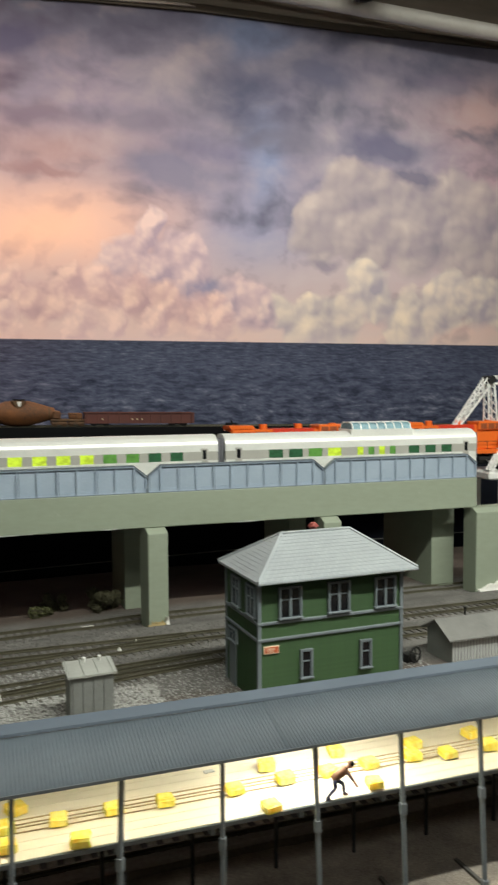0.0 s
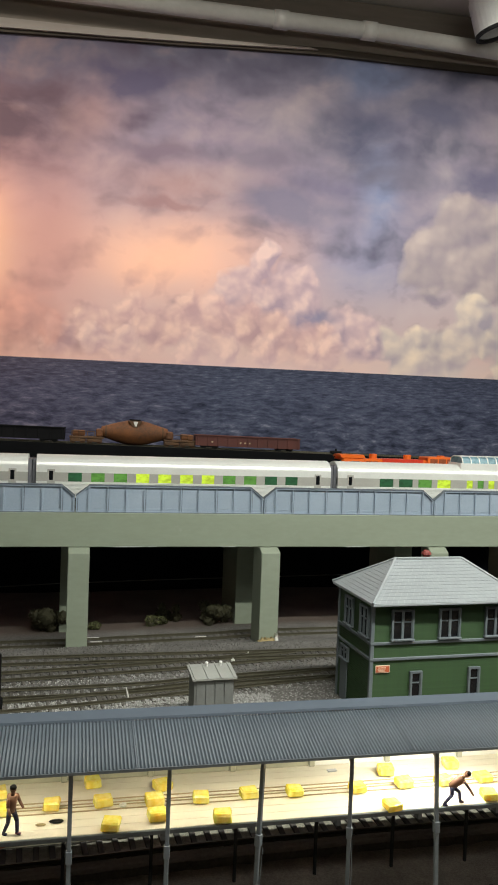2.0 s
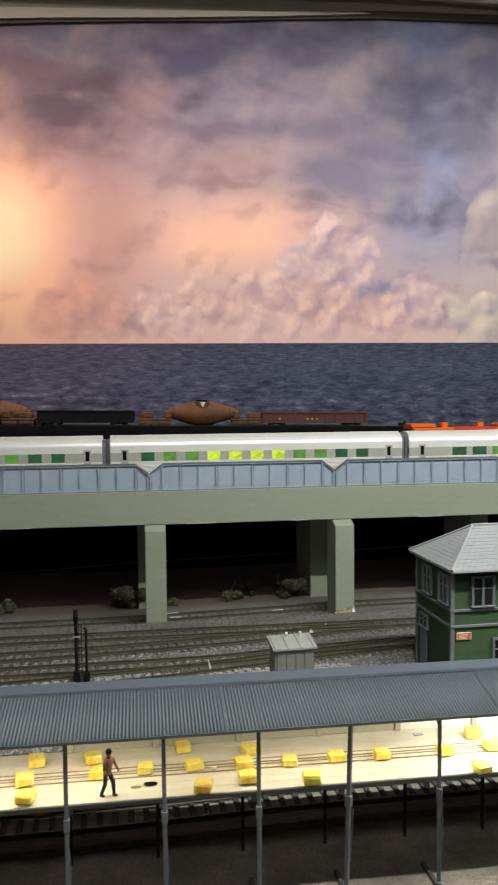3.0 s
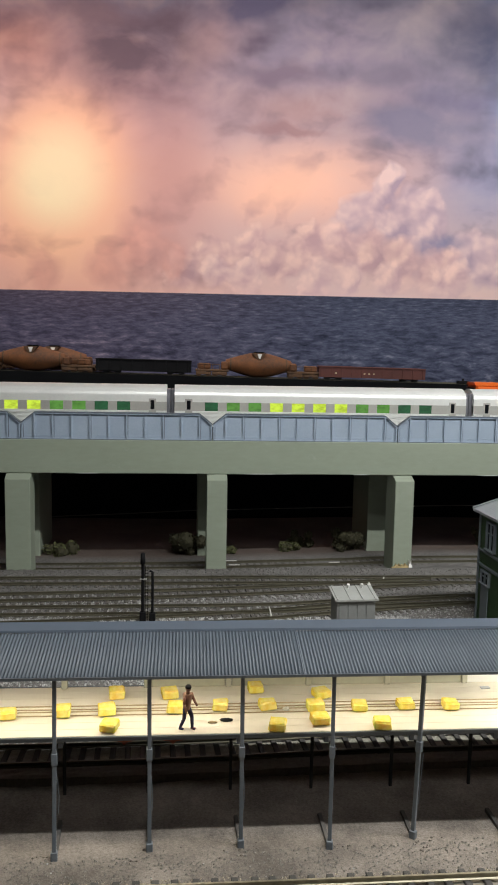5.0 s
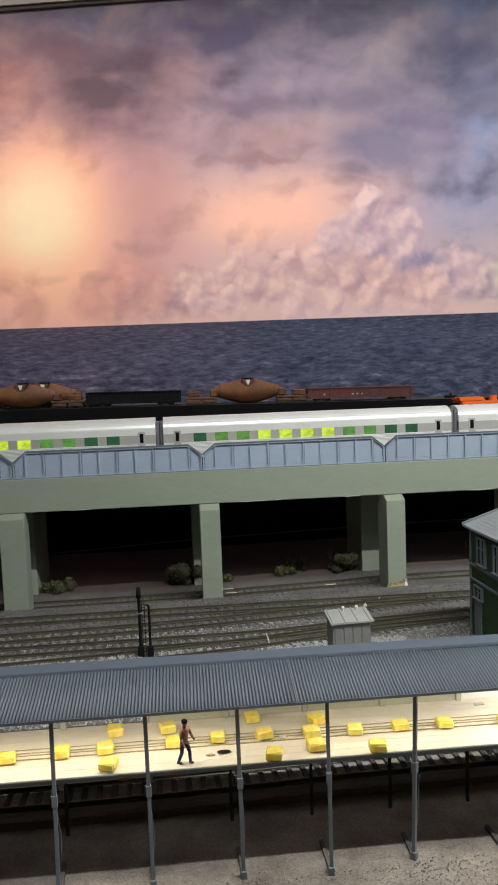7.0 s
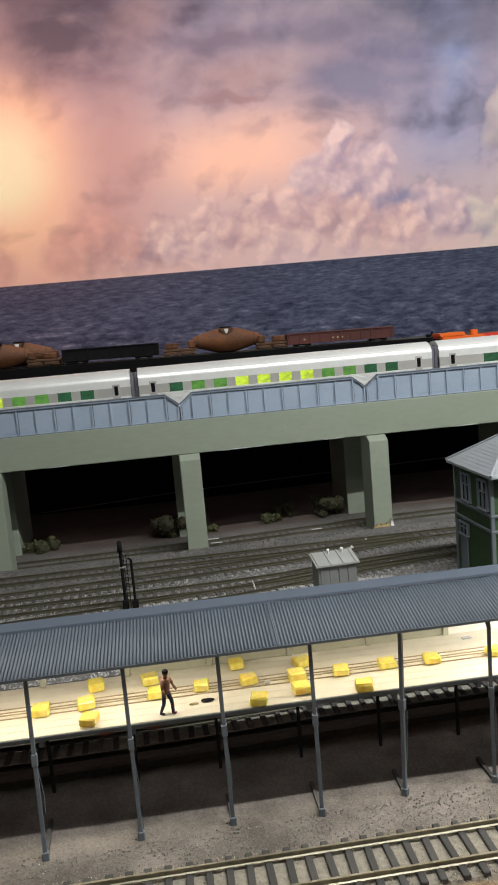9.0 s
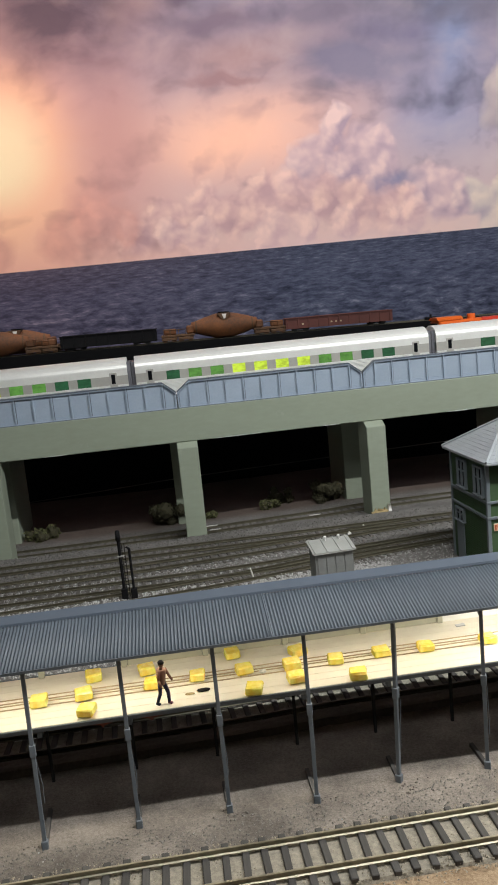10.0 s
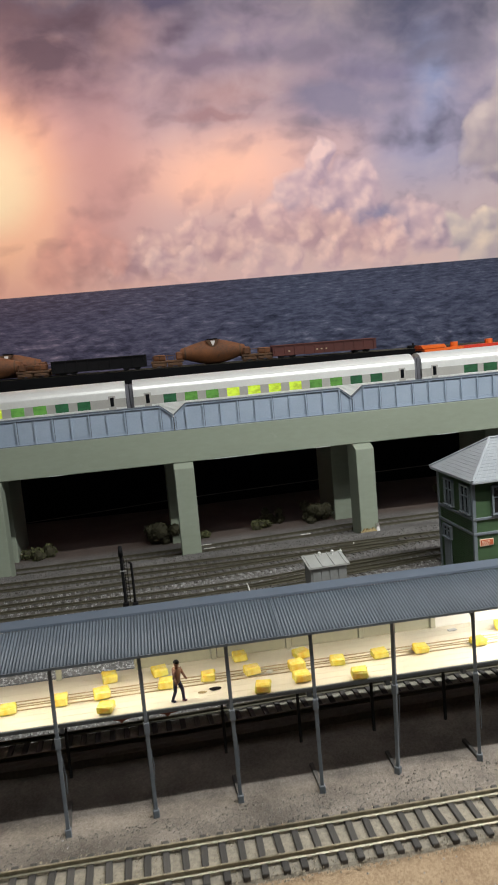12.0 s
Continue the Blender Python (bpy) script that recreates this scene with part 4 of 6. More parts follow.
        extrude_y(sill, [(-0.010, 0), (0.010, 0), (0.008, 0.016), (-0.008, 0.016)], 0.0, 0.05 - fy)
        bmesh.ops.transform(sill, matrix=Matrix.Translation((x + dx, fy + 0.01, -0.008)) @ pose(0, 0, 0, 0, 0, math.degrees(math.atan2(dx + 0.02, 0.29 - fy))), verts=sill.verts)
        part("foot_timber", sill, TIE, root)
        part("bearer", box(fresh(), x - 0.010, x + 0.010, 0.046, 0.53, z - 0.052, z - 0.018, 0.002), POST_BLUE, root)
        part("rear_leg", box(fresh(), x - 0.027, x - 0.013, 0.275, 0.289, -0.02, z - 0.018, 0.002), TRUCK, root, "dark timber leg")
    return root


loading_platform()


# ---- signal tower ----
def window_unit(parent, x0, x1, z0, z1, y, lights=2, rows=2, name="window"):
    """A framed window on a wall face towards -y."""
    f = 0.013
    bm = fresh()
    box(bm, x0 - f, x1 + f, y - 0.010, y + 0.012, z1, z1 + f * 1.1)
    box(bm, x0 - f, x0, y - 0.010, y + 0.012, z0, z1)
    box(bm, x1, x1 + f, y - 0.010, y + 0.012, z0, z1)
    w = part(name, bm, TRIM_GREY, parent)
    part("sill", box(fresh(), x0 - f * 1.4, x1 + f * 1.4, y - 0.020, y + 0.012, z0 - 0.012, z0, 0.002), TRIM_GREY, w)
    part("pane", box(fresh(), x0, x1, y + 0.003, y + 0.006, z0, z1), DARK_GLASS, w, "dark glass")
    for k in range(1, lights):
        x = x0 + (x1 - x0) * k / lights
        part("mullion", box(fresh(), x - 0.009, x + 0.009, y - 0.007, y + 0.003, z0, z1), TRIM_GREY, w)
    zb = z0 + (z1 - z0) * 0.62
    for k in range(lights):
        a, b = x0 + (x1 - x0) * k / lights, x0 + (x1 - x0) * (k + 1) / lights
        bm = fresh()
        box(bm, a + 0.005, b - 0.005, y - 0.003, y + 0.003, zb - 0.004, zb + 0.004)
        for e in (a + 0.0025, b - 0.0025):
            box(bm, e - 0.0025, e + 0.0025, y - 0.004, y + 0.003, z0, z1)
        part("sash", bm, TRIM_GREY, w)
    return w


def signal_tower():
    cx, cy = 2.247, 5.375
    root = thing("signal_tower", cx, cy, 0, "two-storey green clapboard signal tower with a grey hipped roof", "signal tower", turn=5.0)
    w, d, h = 1.08 / 2, 0.60, 0.835
    wall = part("wall", box(fresh(), -w + 0.004, w - 0.004, 0.004, d - 0.004, -0.02, h), GREEN, root, "green wall core")
    # clapboards
    rows = np.arange(0.0, h - 0.01, 0.0155)
    bm = fresh()
    extrude_x(bm, [(-0.0045, 0.0), (0.0, 0.0158), (0.004, 0.0158), (0.004, 0.0)], -w, w)
    board = finish(bm, "clapboard", GREEN)
    bm = fresh()
    extrude_y(bm, [(0.0045, 0.0), (0.0, 0.0158), (0.005, 0.0158), (0.005, 0.0)], 0, d)
    side = finish(bm, "clapboard", GREEN)
    for z in rows:
        part("clapboard", board, GREEN, wall, at=(0, 0, z))
        ob = part("clapboard", side, GREEN, wall, at=(-w - 0.0045, 0, z))
    for x in (-w, w):
        part("corner_board", box(fresh(), x - 0.013, x + 0.013, -0.013, 0.012, -0.01, h, 0.002), TRIM_GREY, root)
    part("corner_board", box(fresh(), -w - 0.012, -w + 0.012, d - 0.014, d + 0.010, -0.01, h, 0.002), TRIM_GREY, root)
    for z in (0.428, 0.538):
        part("belt_course", box(fresh(), -w - 0.012, w + 0.012, -0.016, -0.001, z, z + 0.020, 0.003), TRIM_GREY, root)
        part("belt_course", box(fresh(), -w - 0.016, -w - 0.001, -0.016, d, z, z + 0.020, 0.003), TRIM_GREY, root)
    part("base_board", box(fresh(), -w - 0.012, w + 0.012, -0.014, -0.001, 0.0, 0.03, 0.003), TRIM_GREY, root)
    for k in range(3):
        x = -w + 0.150 + k * 0.363
        window_unit(root, x, x + 0.142, 0.578, 0.768, -0.013)
    window_unit(root, -w + 0.306, -w + 0.372, 0.158, 0.332, -0.013, 1)
    window_unit(root, -w + 0.760, -w + 0.826, 0.166, 0.342, -0.013, 1)
    # end wall: windows and a door, built facing -y and turned
    for y0, y1, z0, z1, n in ((0.05, 0.17, 0.585, 0.775, 2), (0.33, 0.45, 0.585, 0.775, 2)):
        ob = window_unit(root, -y1, -y0, z0, z1, 0.0, n)
        ob.matrix_basis = pose((-w - 0.013) * DM, 0, 0, 0, 0, -90)
    door = part("door", box(fresh(), -0.51, -0.39, -0.004, 0.006, 0.0, 0.29, 0.002), TRIM_GREY, root, "grey door")
    door.matrix_basis = pose((-w - 0.013) * DM, 0, 0, 0, 0, -90)
    ob = window_unit(root, -0.51, -0.39, 0.315, 0.395, 0.0, 2, name="transom")
    ob.matrix_basis = pose((-w - 0.013) * DM, 0, 0, 0, 0, -90)
    # roof
    o, zr = 0.075, 1.075
    e = [(-w - 0.036, -o), (w + 0.090, -o), (w + 0.090, d + o), (-w - 0.036, d + o)]
    r = [(-0.245, d / 2), (0.295, d / 2)]
    bm = fresh()
    low = [bm.verts.new((x, y, h - 0.012)) for x, y in e]
    mid = [bm.verts.new((x, y, h + 0.004)) for x, y in e]
    top = [bm.verts.new((x, y, zr)) for x, y in r]
    bm.faces.new(low[::-1])
    for i in range(4):
        bm.faces.new((low[i], low[(i + 1) % 4], mid[(i + 1) % 4], mid[i]))
    for f in ((mid[0], mid[1], top[1], top[0]), (mid[1], mid[2], top[1]), (mid[2], mid[3], top[0], top[1]), (mid[3], mid[0], top[0])):
        bm.faces.new(f)
    roof = part("roof", bm, SHINGLE, root, "grey hipped roof")
    # shingle courses: stepped slats on the slopes, short tabs in rows
    A, B, C, D2 = [Vector((x, y, h + 0.004)) for x, y in e]
    R0, R1 = [Vector((x, y, zr)) for x, y in r]

    def courses(a, b, t0, t1, rows, seed):
        rnd = random.Random(seed)
        bm = fresh()
        up = ((t0 + t1) / 2 - (a + b) / 2)
        nrm = (b - a).cross(up).normalized()
        for k in range(rows):
            f0, f1 = k / rows, min(1.0, (k + 1.15) / rows)
            l0, l1 = a.lerp(t0, f0), b.lerp(t1, f0)
            u0, u1 = a.lerp(t0, f1), b.lerp(t1, f1)
            n = max(1, int((l1 - l0).length / 0.045))
            for i in range(n):
                s0, s1 = i / n + 0.003, (i + 1) / n - 0.003
                lift = rnd.uniform(0.0020, 0.0034)
                q = [l0.lerp(l1, s0) + nrm * lift, l0.lerp(l1, s1) + nrm * lift, u0.lerp(u1, s1) + nrm * 0.0005, u0.lerp(u1, s0) + nrm * 0.0005, l0.lerp(l1, s0) - nrm * 0.001, l0.lerp(l1, s1) - nrm * 0.001]
                v = [bm.verts.new(p) for p in q]
                bm.faces.new((v[0], v[1], v[2], v[3]))
                bm.faces.new((v[4], v[5], v[1], v[0]))
        return bm

    for k, (a, b, t0, t1, rows_) in enumerate(((A, B, R0, R1, 13), (D2, A, R0, R0, 13), (B, C, R1, R1, 13), (C, D2, R1, R0, 13))):
        tagged(part("shingle_cover", courses(a, b, t0, t1, rows_, k), SHINGLE, roof), kind="stuff")
    for a, b in ((A, R0), (B, R1), (R0, R1), (D2, R0)):
        bm = fresh()
        rod(bm, a + Vector((0, 0, 0.004)), b + Vector((0, 0, 0.004)), 0.011, 6)
        part("hip_cap", bm, SHINGLE, roof)
    part("gutter", box(fresh(), -w - 0.036, w + 0.090, -o - 0.012, -o - 0.001, h - 0.012, h + 0.004, 0.003), SHINGLE, roof)
    pot = fresh()
    rod(pot, (0.02, d / 2 + 0.03, zr - 0.03), (0.02, d / 2 + 0.03, zr + 0.030), 0.030, 14, 0.026)
    rod(pot, (0.02, d / 2 + 0.03, zr + 0.030), (0.02, d / 2 + 0.03, zr + 0.042), 0.040, 14, 0.036)
    rod(pot, (0.02, d / 2 + 0.03, zr + 0.042), (0.02, d / 2 + 0.03, zr + 0.058), 0.030, 14, 0.020)
    part("chimney", pot, COVER_RED, root, "small dull red chimney pot", smooth=False)
    # warning board
    sx = -w + 0.03
    board = part("warning_board", box(fresh(), sx, sx + 0.108, -0.014, -0.007, 0.345, 0.398, 0.002), SIGN_PALE, root, "small orange and cream warning board")
    part("panel", box(fresh(), sx + 0.006, sx + 0.102, -0.0155, -0.0142, 0.351, 0.392), SIGN_RED, board)
    bm = fresh()
    for k, (a, b) in enumerate(((0.016, 0.076), (0.014, 0.078), (0.018, 0.070), (0.016, 0.074))):
        z = 0.383 - k * 0.009
        box(bm, sx + a, sx + b, -0.0168, -0.0157, z - 0.002, z + 0.002)
    part("lettering", bm, SIGN_PALE, board)
    return root


signal_tower()


# ---- cabinet and hut beside the tower ----
def relay_cabinet():
    x0, y0 = 0.505, 5.42
    root = thing("relay_cabinet", x0, y0, -0.01, "grey metal relay cabinet with a pale sloping roof", "cabinet", turn=6.0)
    w, d, h = 0.275, 0.165, 0.305
    bm = fresh()
    extrude_x(bm, [(0, 0), (d, 0), (d, h + 0.03), (0, h)], 0, w)
    part("body", bm, SHED_GREY, root)
    for k, x in enumerate((0.015, 0.08, 0.145, 0.21)):
        part("door", box(fresh(), x, x + 0.058, -0.006, -0.0005, 0.02, h - 0.02, 0.002), SHED_GREY, root)
    bm = fresh()
    extrude_x(bm, [(-0.025, h - 0.004), (d + 0.015, h + 0.036), (d + 0.015, h + 0.046), (-0.025, h + 0.008)], -0.018, w + 0.018)
    roof = part("roof", bm, SHED_ROOF, root, "pale sloping roof")
    for x in (0.0, 0.09, 0.18, 0.27):
        bm = fresh()
        extrude_x(bm, [(-0.027, h + 0.007), (d + 0.016, h + 0.045), (d + 0.016, h + 0.052), (-0.027, h + 0.014)], x - 0.004, x + 0.004)
        part("roof_batten", bm, SHED_ROOF, roof)
    for x in (0.115, 0.215):
        bm = fresh()
        rod(bm, (x, d - 0.02, h + 0.03), (x, d - 0.02, h + 0.058), 0.007, 8)
        ball(bm, (x, d - 0.02, h + 0.062), 0.012)
        part("roof_vent", bm, WHITE, roof, "small white vent")
    return root


def hut():
    root = thing("hut", 3.345, 5.66, -0.01, "small hut with white corrugated siding and a grey felt roof", "hut", turn=4.0)
    w, d, h, top = 1.0, 0.33, 0.215, 0.305
    bm = fresh()
    extrude_x(bm, [(0, 0), (d, 0), (d, h), (d / 2, top - 0.01), (0, h)], 0, w)
    part("wall", bm, SHED_GREY, root, "grey end wall")
    bm = fresh()
    for x in np.arange(0.01, w, 0.028):
        rod(bm, (x, -0.002, 0.0), (x, -0.002, h - 0.01), 0.009, 6)
    part("siding", bm, HUT_WALL, root, "white corrugated siding")
    for ya, yb, za, zb in ((-0.04, d / 2, h - 0.025, top), (d + 0.04, d / 2, h - 0.025, top)):
        bm = fresh()
        extrude_x(bm, [(ya, za), (yb, zb), (yb, zb + 0.012), (ya, za + 0.012)], -0.05, w + 0.05)
        part("roof", bm, HUT_ROOF, root, "grey felt roof")
    bm = fresh()
    rod(bm, (0.26, 0.20, 0.22), (0.26, 0.20, 0.36), 0.008, 10)
    pipe = part("chimney", bm, TRUCK, root, "thin black stove pipe")
    part("cap", rod(fresh(), (0.26, 0.20, 0.36), (0.26, 0.20, 0.372), 0.014, 10), TRUCK, pipe)
    return root


relay_cabinet()
hut()
# tracks of the yard and of the front line


def ballast_bed(points, wide, material, label, lift=0.0):
    """A low strip of ballast between and under the sleepers."""
    bm = fresh()
    rows = []
    for p, d in along([(x, y, ground_z(x, y) + 0.004 + lift) for x, y in points], 0.05):
        n = Vector((-d.y, d.x, 0))
        rows.append([bm.verts.new(p + n * (wide * f + random.uniform(-0.008, 0.008) * (abs(f) > 0.9)) + Vector((0, 0, h + random.uniform(-0.002, 0.002)))) for f, h in ((-1, -0.03), (-0.85, 0.010), (-0.4, 0.013), (0, 0.012), (0.4, 0.013), (0.85, 0.010), (1, -0.03))])
    for a, b in zip(rows, rows[1:]):
        for k in range(6):
            bm.faces.new((a[k], a[k + 1], b[k + 1], b[k]))
    solo("ballast_bed", bm, material, label, "ballast", kind="structure")


ballast_bed([(-6, 2.50), (-3, 2.64), (-0.6, 2.755), (0.8, 2.83), (3, 2.95), (6, 3.10)], 0.17, BED, "pale ballast under the front track")
ballast_bed([(-6, 3.59), (-1.1, 3.815), (0.6, 3.955), (3, 4.06), (6, 4.19)], 0.115, BED_DIM, "pale ballast under the track behind the platform")
ballast_bed([(-6, 3.43), (-1.1, 3.655), (0.6, 3.795), (3, 3.90), (6, 4.03)], 0.055, CINDER, "dark cinder bank along the track behind the platform", 0.022)
railway_track([(-6, 2.50), (-3, 2.64), (-0.6, 2.755), (0.8, 2.83), (3, 2.95), (6, 3.10)], "front railway track in pale ballast", SLEEPER, RAIL_BRIGHT, 0.074, (-1.6, 2.4), 0.004)
railway_track([(-6, 3.59), (-1.1, 3.815), (0.6, 3.955), (3, 4.06), (6, 4.19)], "railway track behind the icing platform", SLEEPER, RAIL, 0.074, (-1.6, 1.6))
railway_track([astride(*q) for q in ((-6, 6.88), (-2, 6.86), (0, 6.85), (2, 6.83), (8, 6.80))], "yard track with rusty rails", SLEEPER_GREY, RAIL, apart=(-2.9, 4.6), lift=-0.0170)
railway_track([astride(*q) for q in ((-6, 6.12), (-3.4, 6.30), (-2.14, 6.40), (-1, 6.46), (0.3, 6.60), (1.0, 6.72), (1.6, 6.81))], "yard track with rusty rails joining another", SLEEPER_GREY, RAIL, apart=(-2.9, 4.6), lift=-0.0158)
railway_track([astride(*q) for q in ((-6, 6.02), (-2.1, 6.08), (-0.1, 6.10), (0.6, 6.18), (1.2, 6.27), (2.4, 6.30), (8, 6.30))], "yard track with rusty rails", SLEEPER_GREY, RAIL, apart=(-2.9, 4.6), lift=-0.0170)
railway_track([astride(*q) for q in ((-6, 5.42), (-2, 5.72), (-0.97, 5.81), (-0.1, 5.94), (0.6, 6.08), (1.15, 6.19), (1.7, 6.27))], "yard track with rusty rails joining another", SLEEPER_GREY, RAIL, apart=(-2.9, 4.6), lift=-0.0158)
railway_track([astride(*q) for q in ((-6, 7.76), (-1.3, 7.76), (0.8, 7.76), (2, 7.77), (8, 7.78))], "railway track under the viaduct", SLEEPER_GREY, RAIL, apart=(-2.9, 4.6), lift=-0.027)
for _y, _l in ((7.92, "front track on the viaduct deck"), (8.72, "rear track on the viaduct deck")):
    railway_track([(*astride(q, _y), RAIL_Z - 0.03) for q in (X_LEFT, 0.5, X_RIGHT)], _l, SLEEPER, RAIL)
railway_track([(q, 14, shelf_z(q)) for q in (-13.8, 0, 19)], "railway track on the shelf by the backdrop", SLEEPER, RAIL)
railway_track([(q, 14.55, shelf_z(q)) for q in (-13.8, 0, 19)], "rear railway track on the shelf by the backdrop", SLEEPER, RAIL)


# ---- trains ----
def wheel_truck(parent, x, z, wheels=2, base=0.24, material=None, y=0.0):
    """A bogie with side frames and wheels standing on rails at height z."""
    m = material or TRUCK
    bm = fresh()
    for s in (-1, 1):
        box(bm, x - base * 0.72, x + base * 0.72, y + s * 0.115 - 0.012, y + s * 0.115 + 0.012, z + 0.03, z + 0.075, 0.006)
    box(bm, x - 0.03, x + 0.03, y - 0.115, y + 0.115, z + 0.04, z + 0.095)
    t = part("truck", bm, m, parent, "dark bogie")
    for k in range(wheels):
        wx = x - base / 2 + base * k / (wheels - 1)
        bm = fresh()
        for s in (-1, 1):
            rod(bm, (wx, y + s * 0.078, z + 0.053), (wx, y + s * 0.10, z + 0.053), 0.053, 16)
        rod(bm, (wx, y - 0.08, z + 0.053), (wx, y + 0.08, z + 0.053), 0.012, 8)
        part("wheelset", bm, m, t)


def window_glow(name, colour, strength):
    m, t, b = nodes_of(name)
    at = t.nodes.new("ShaderNodeTexCoord").outputs["Object"]
    lit = ramp(t, noisy(t, at, 150, 3, 0.6, (1, 1, 2)), [(0.30, tuple(c * 0.6 for c in colour)), (0.62, colour)])
    b.inputs["Base Color"].default_value = (0.02, 0.03, 0.02, 1)
    t.links.new(lit, b.inputs["Emission Color"])
    b.inputs["Emission Strength"].default_value = strength
    b.inputs["Roughness"].default_value = 0.2
    return m


LIT_YELLOW = window_glow("lit_window_yellow", (0.62, 0.80, 0.05), 1.1)
LIT_GREEN = window_glow("lit_window_green", (0.16, 0.42, 0.07), 0.7)
DIM_GREEN = window_glow("dim_window_green", (0.03, 0.15, 0.06), 0.6)


def passenger_car(x0, windows, dome=None, label="", z=RAIL_Z + 0.022):
    """A fluted stainless coach of 2.9 dm from x0 on; windows: (start, end, tone) along it; dome: its stretch."""
    root = thing("passenger_car", *astride(x0, 7.92), z, label, "passenger car", "cars of the silver train", LEAN)
    L, hw = 2.86, 0.168
    side0, win0, win1, side1, top = 0.075, 0.226, 0.310, 0.368, 0.470
    body = part("lower_side", extrude_x(fresh(), [(-hw + 0.004, side0), (hw - 0.004, side0), (hw - 0.004, win0), (-hw + 0.004, win0)], 0, L), STEEL, root, "fluted stainless lower side")
    bm = fresh()
    for zz in np.arange(side0 + 0.006, win0 - 0.004, 0.0125):
        for s in (-1, 1):
            rod(bm, (0.01, s * (hw - 0.003), zz), (L - 0.01, s * (hw - 0.003), zz), 0.0048, 6)
    tagged(part("fluting", bm, STEEL, body), kind="stuff")
    # window band: wall between the openings
    edges = [0.0] + [e for a, b, _ in windows for e in (a, b)] + [L]
    for k in range(0, len(edges), 2):
        for s in (-1, 1):
            part("window_pillar", box(fresh(), edges[k], edges[k + 1], *sorted((s * hw, s * (hw - 0.012))), win0, win1), STEEL_BAND, root)
    for a, b, tone in windows:
        for s in (-1, 1):
            part("window_pane", box(fresh(), a, b, *sorted((s * (hw - 0.004), s * (hw - 0.008))), win0, win1), tone, root)
    part("letter_board", extrude_x(fresh(), [(-hw - 0.001, win1), (hw + 0.001, win1), (hw + 0.001, side1), (-hw - 0.001, side1)], 0, L), STEEL, root)
    outline = [(-hw, side1)] + [(hw * math.cos(a) * -1, side1 + (top - side1) * math.sin(a)) for a in np.linspace(0.12, math.pi - 0.12, 13)] + [(hw, side1)]
    part("roof", extrude_x(fresh(), outline, 0.0, L), ROOF_SILVER, root, "rounded silver roof")
    for x, s in ((-0.034, 1), (L, 1)):
        part("diaphragm", box(fresh(), x, x + 0.036, -0.13, 0.13, side0 + 0.02, side1 + 0.06, 0.004), DIAPHRAGM, root, "grey end diaphragm")
    for x in (0.10, L - 0.17):
        part("door", box(fresh(), x, x + 0.07, -hw - 0.003, -hw + 0.002, side0 + 0.01, win1 + 0.03, 0.002), STEEL_BAND, root)
        part("door_window", box(fresh(), x + 0.017, x + 0.053, -hw - 0.0045, -hw - 0.0032, win0 + 0.012, win1 + 0.015), DARK_GLASS, root)
    if dome:
        a, b = dome
        base = [(-0.145, side1 + 0.03), (0.145, side1 + 0.03), (0.145, top + 0.018), (-0.145, top + 0.018)]
        d = part("dome_base", extrude_x(fresh(), base, a - 0.02, b + 0.02), STEEL, root, "raised dome base")
        bm = fresh()
        extrude_x(bm, [(-0.140, top + 0.018), (0.140, top + 0.018), (0.118, top + 0.068), (0.07, top + 0.085), (-0.07, top + 0.085), (-0.118, top + 0.068)], a, b)
        part("dome_glass", bm, DOME_GLASS, d, "blue-green dome glass")
        for x in np.linspace(a, b, 8):
            bm = fresh()
            pts = [(-0.142, top + 0.018), (-0.120, top + 0.069), (-0.071, top + 0.087), (0.071, top + 0.087), (0.120, top + 0.069), (0.142, top + 0.018)]
            for p, q in zip(pts, pts[1:]):
                rod(bm, (x, *p), (x, *q), 0.006, 6)
            part("dome_rib", bm, ROOF_SILVER, d)
        part("dome_cap", box(fresh(), a, b, -0.075, 0.075, top + 0.083, top + 0.090, 0.002), ROOF_SILVER, d)
    part("underframe", box(fresh(), 0.05, L - 0.05, -0.11, 0.11, 0.045, side0, 0.004), TRUCK, root, "dark underframe")
    for x in (0.42, L - 0.42):
        wheel_truck(root, x, 0.0075)
    return root


def window_row(start, end, count, tones, wide=0.105):
    step = (end - start) / count
    return [(start + k * step, start + k * step + wide, tones[k % len(tones)]) for k in range(count)]


_coach = "silver fluted passenger coach with lit green windows"
_dome = "silver fluted dome car with lit green windows"
CAR = 2.935
CAR0 = -0.755
for _n, _domed in ((-2, False), (-1, False), (0, False), (1, True)):
    if _domed:
        wins = window_row(0.45, 1.30, 4, (DIM_GREEN, DIM_GREEN, LIT_GREEN, LIT_YELLOW), 0.15) + window_row(1.42, 1.92, 4, (LIT_YELLOW, LIT_GREEN), 0.07) + window_row(2.02, 2.62, 3, (DIM_GREEN,), 0.13)
        passenger_car(CAR0 + _n * CAR, wins, (1.38, 2.06), _dome)
    else:
        tones = (DIM_GREEN, LIT_GREEN, LIT_GREEN, LIT_YELLOW, LIT_YELLOW, LIT_YELLOW, LIT_YELLOW, LIT_GREEN, LIT_GREEN, DIM_GREEN, DIM_GREEN)
        passenger_car(CAR0 + _n * CAR, window_row(0.29, 2.60, 11, tones, 0.125), None, _coach)


def handrail(parent, xs, y, z0, z1, material):
    bm = fresh()
    for x in xs:
        rod(bm, (x, y, z0), (x, y, z1), 0.003, 5)
    rod(bm, (xs[0], y, z1), (xs[-1], y, z1), 0.003, 5)
    part("handrail", bm, material, parent)


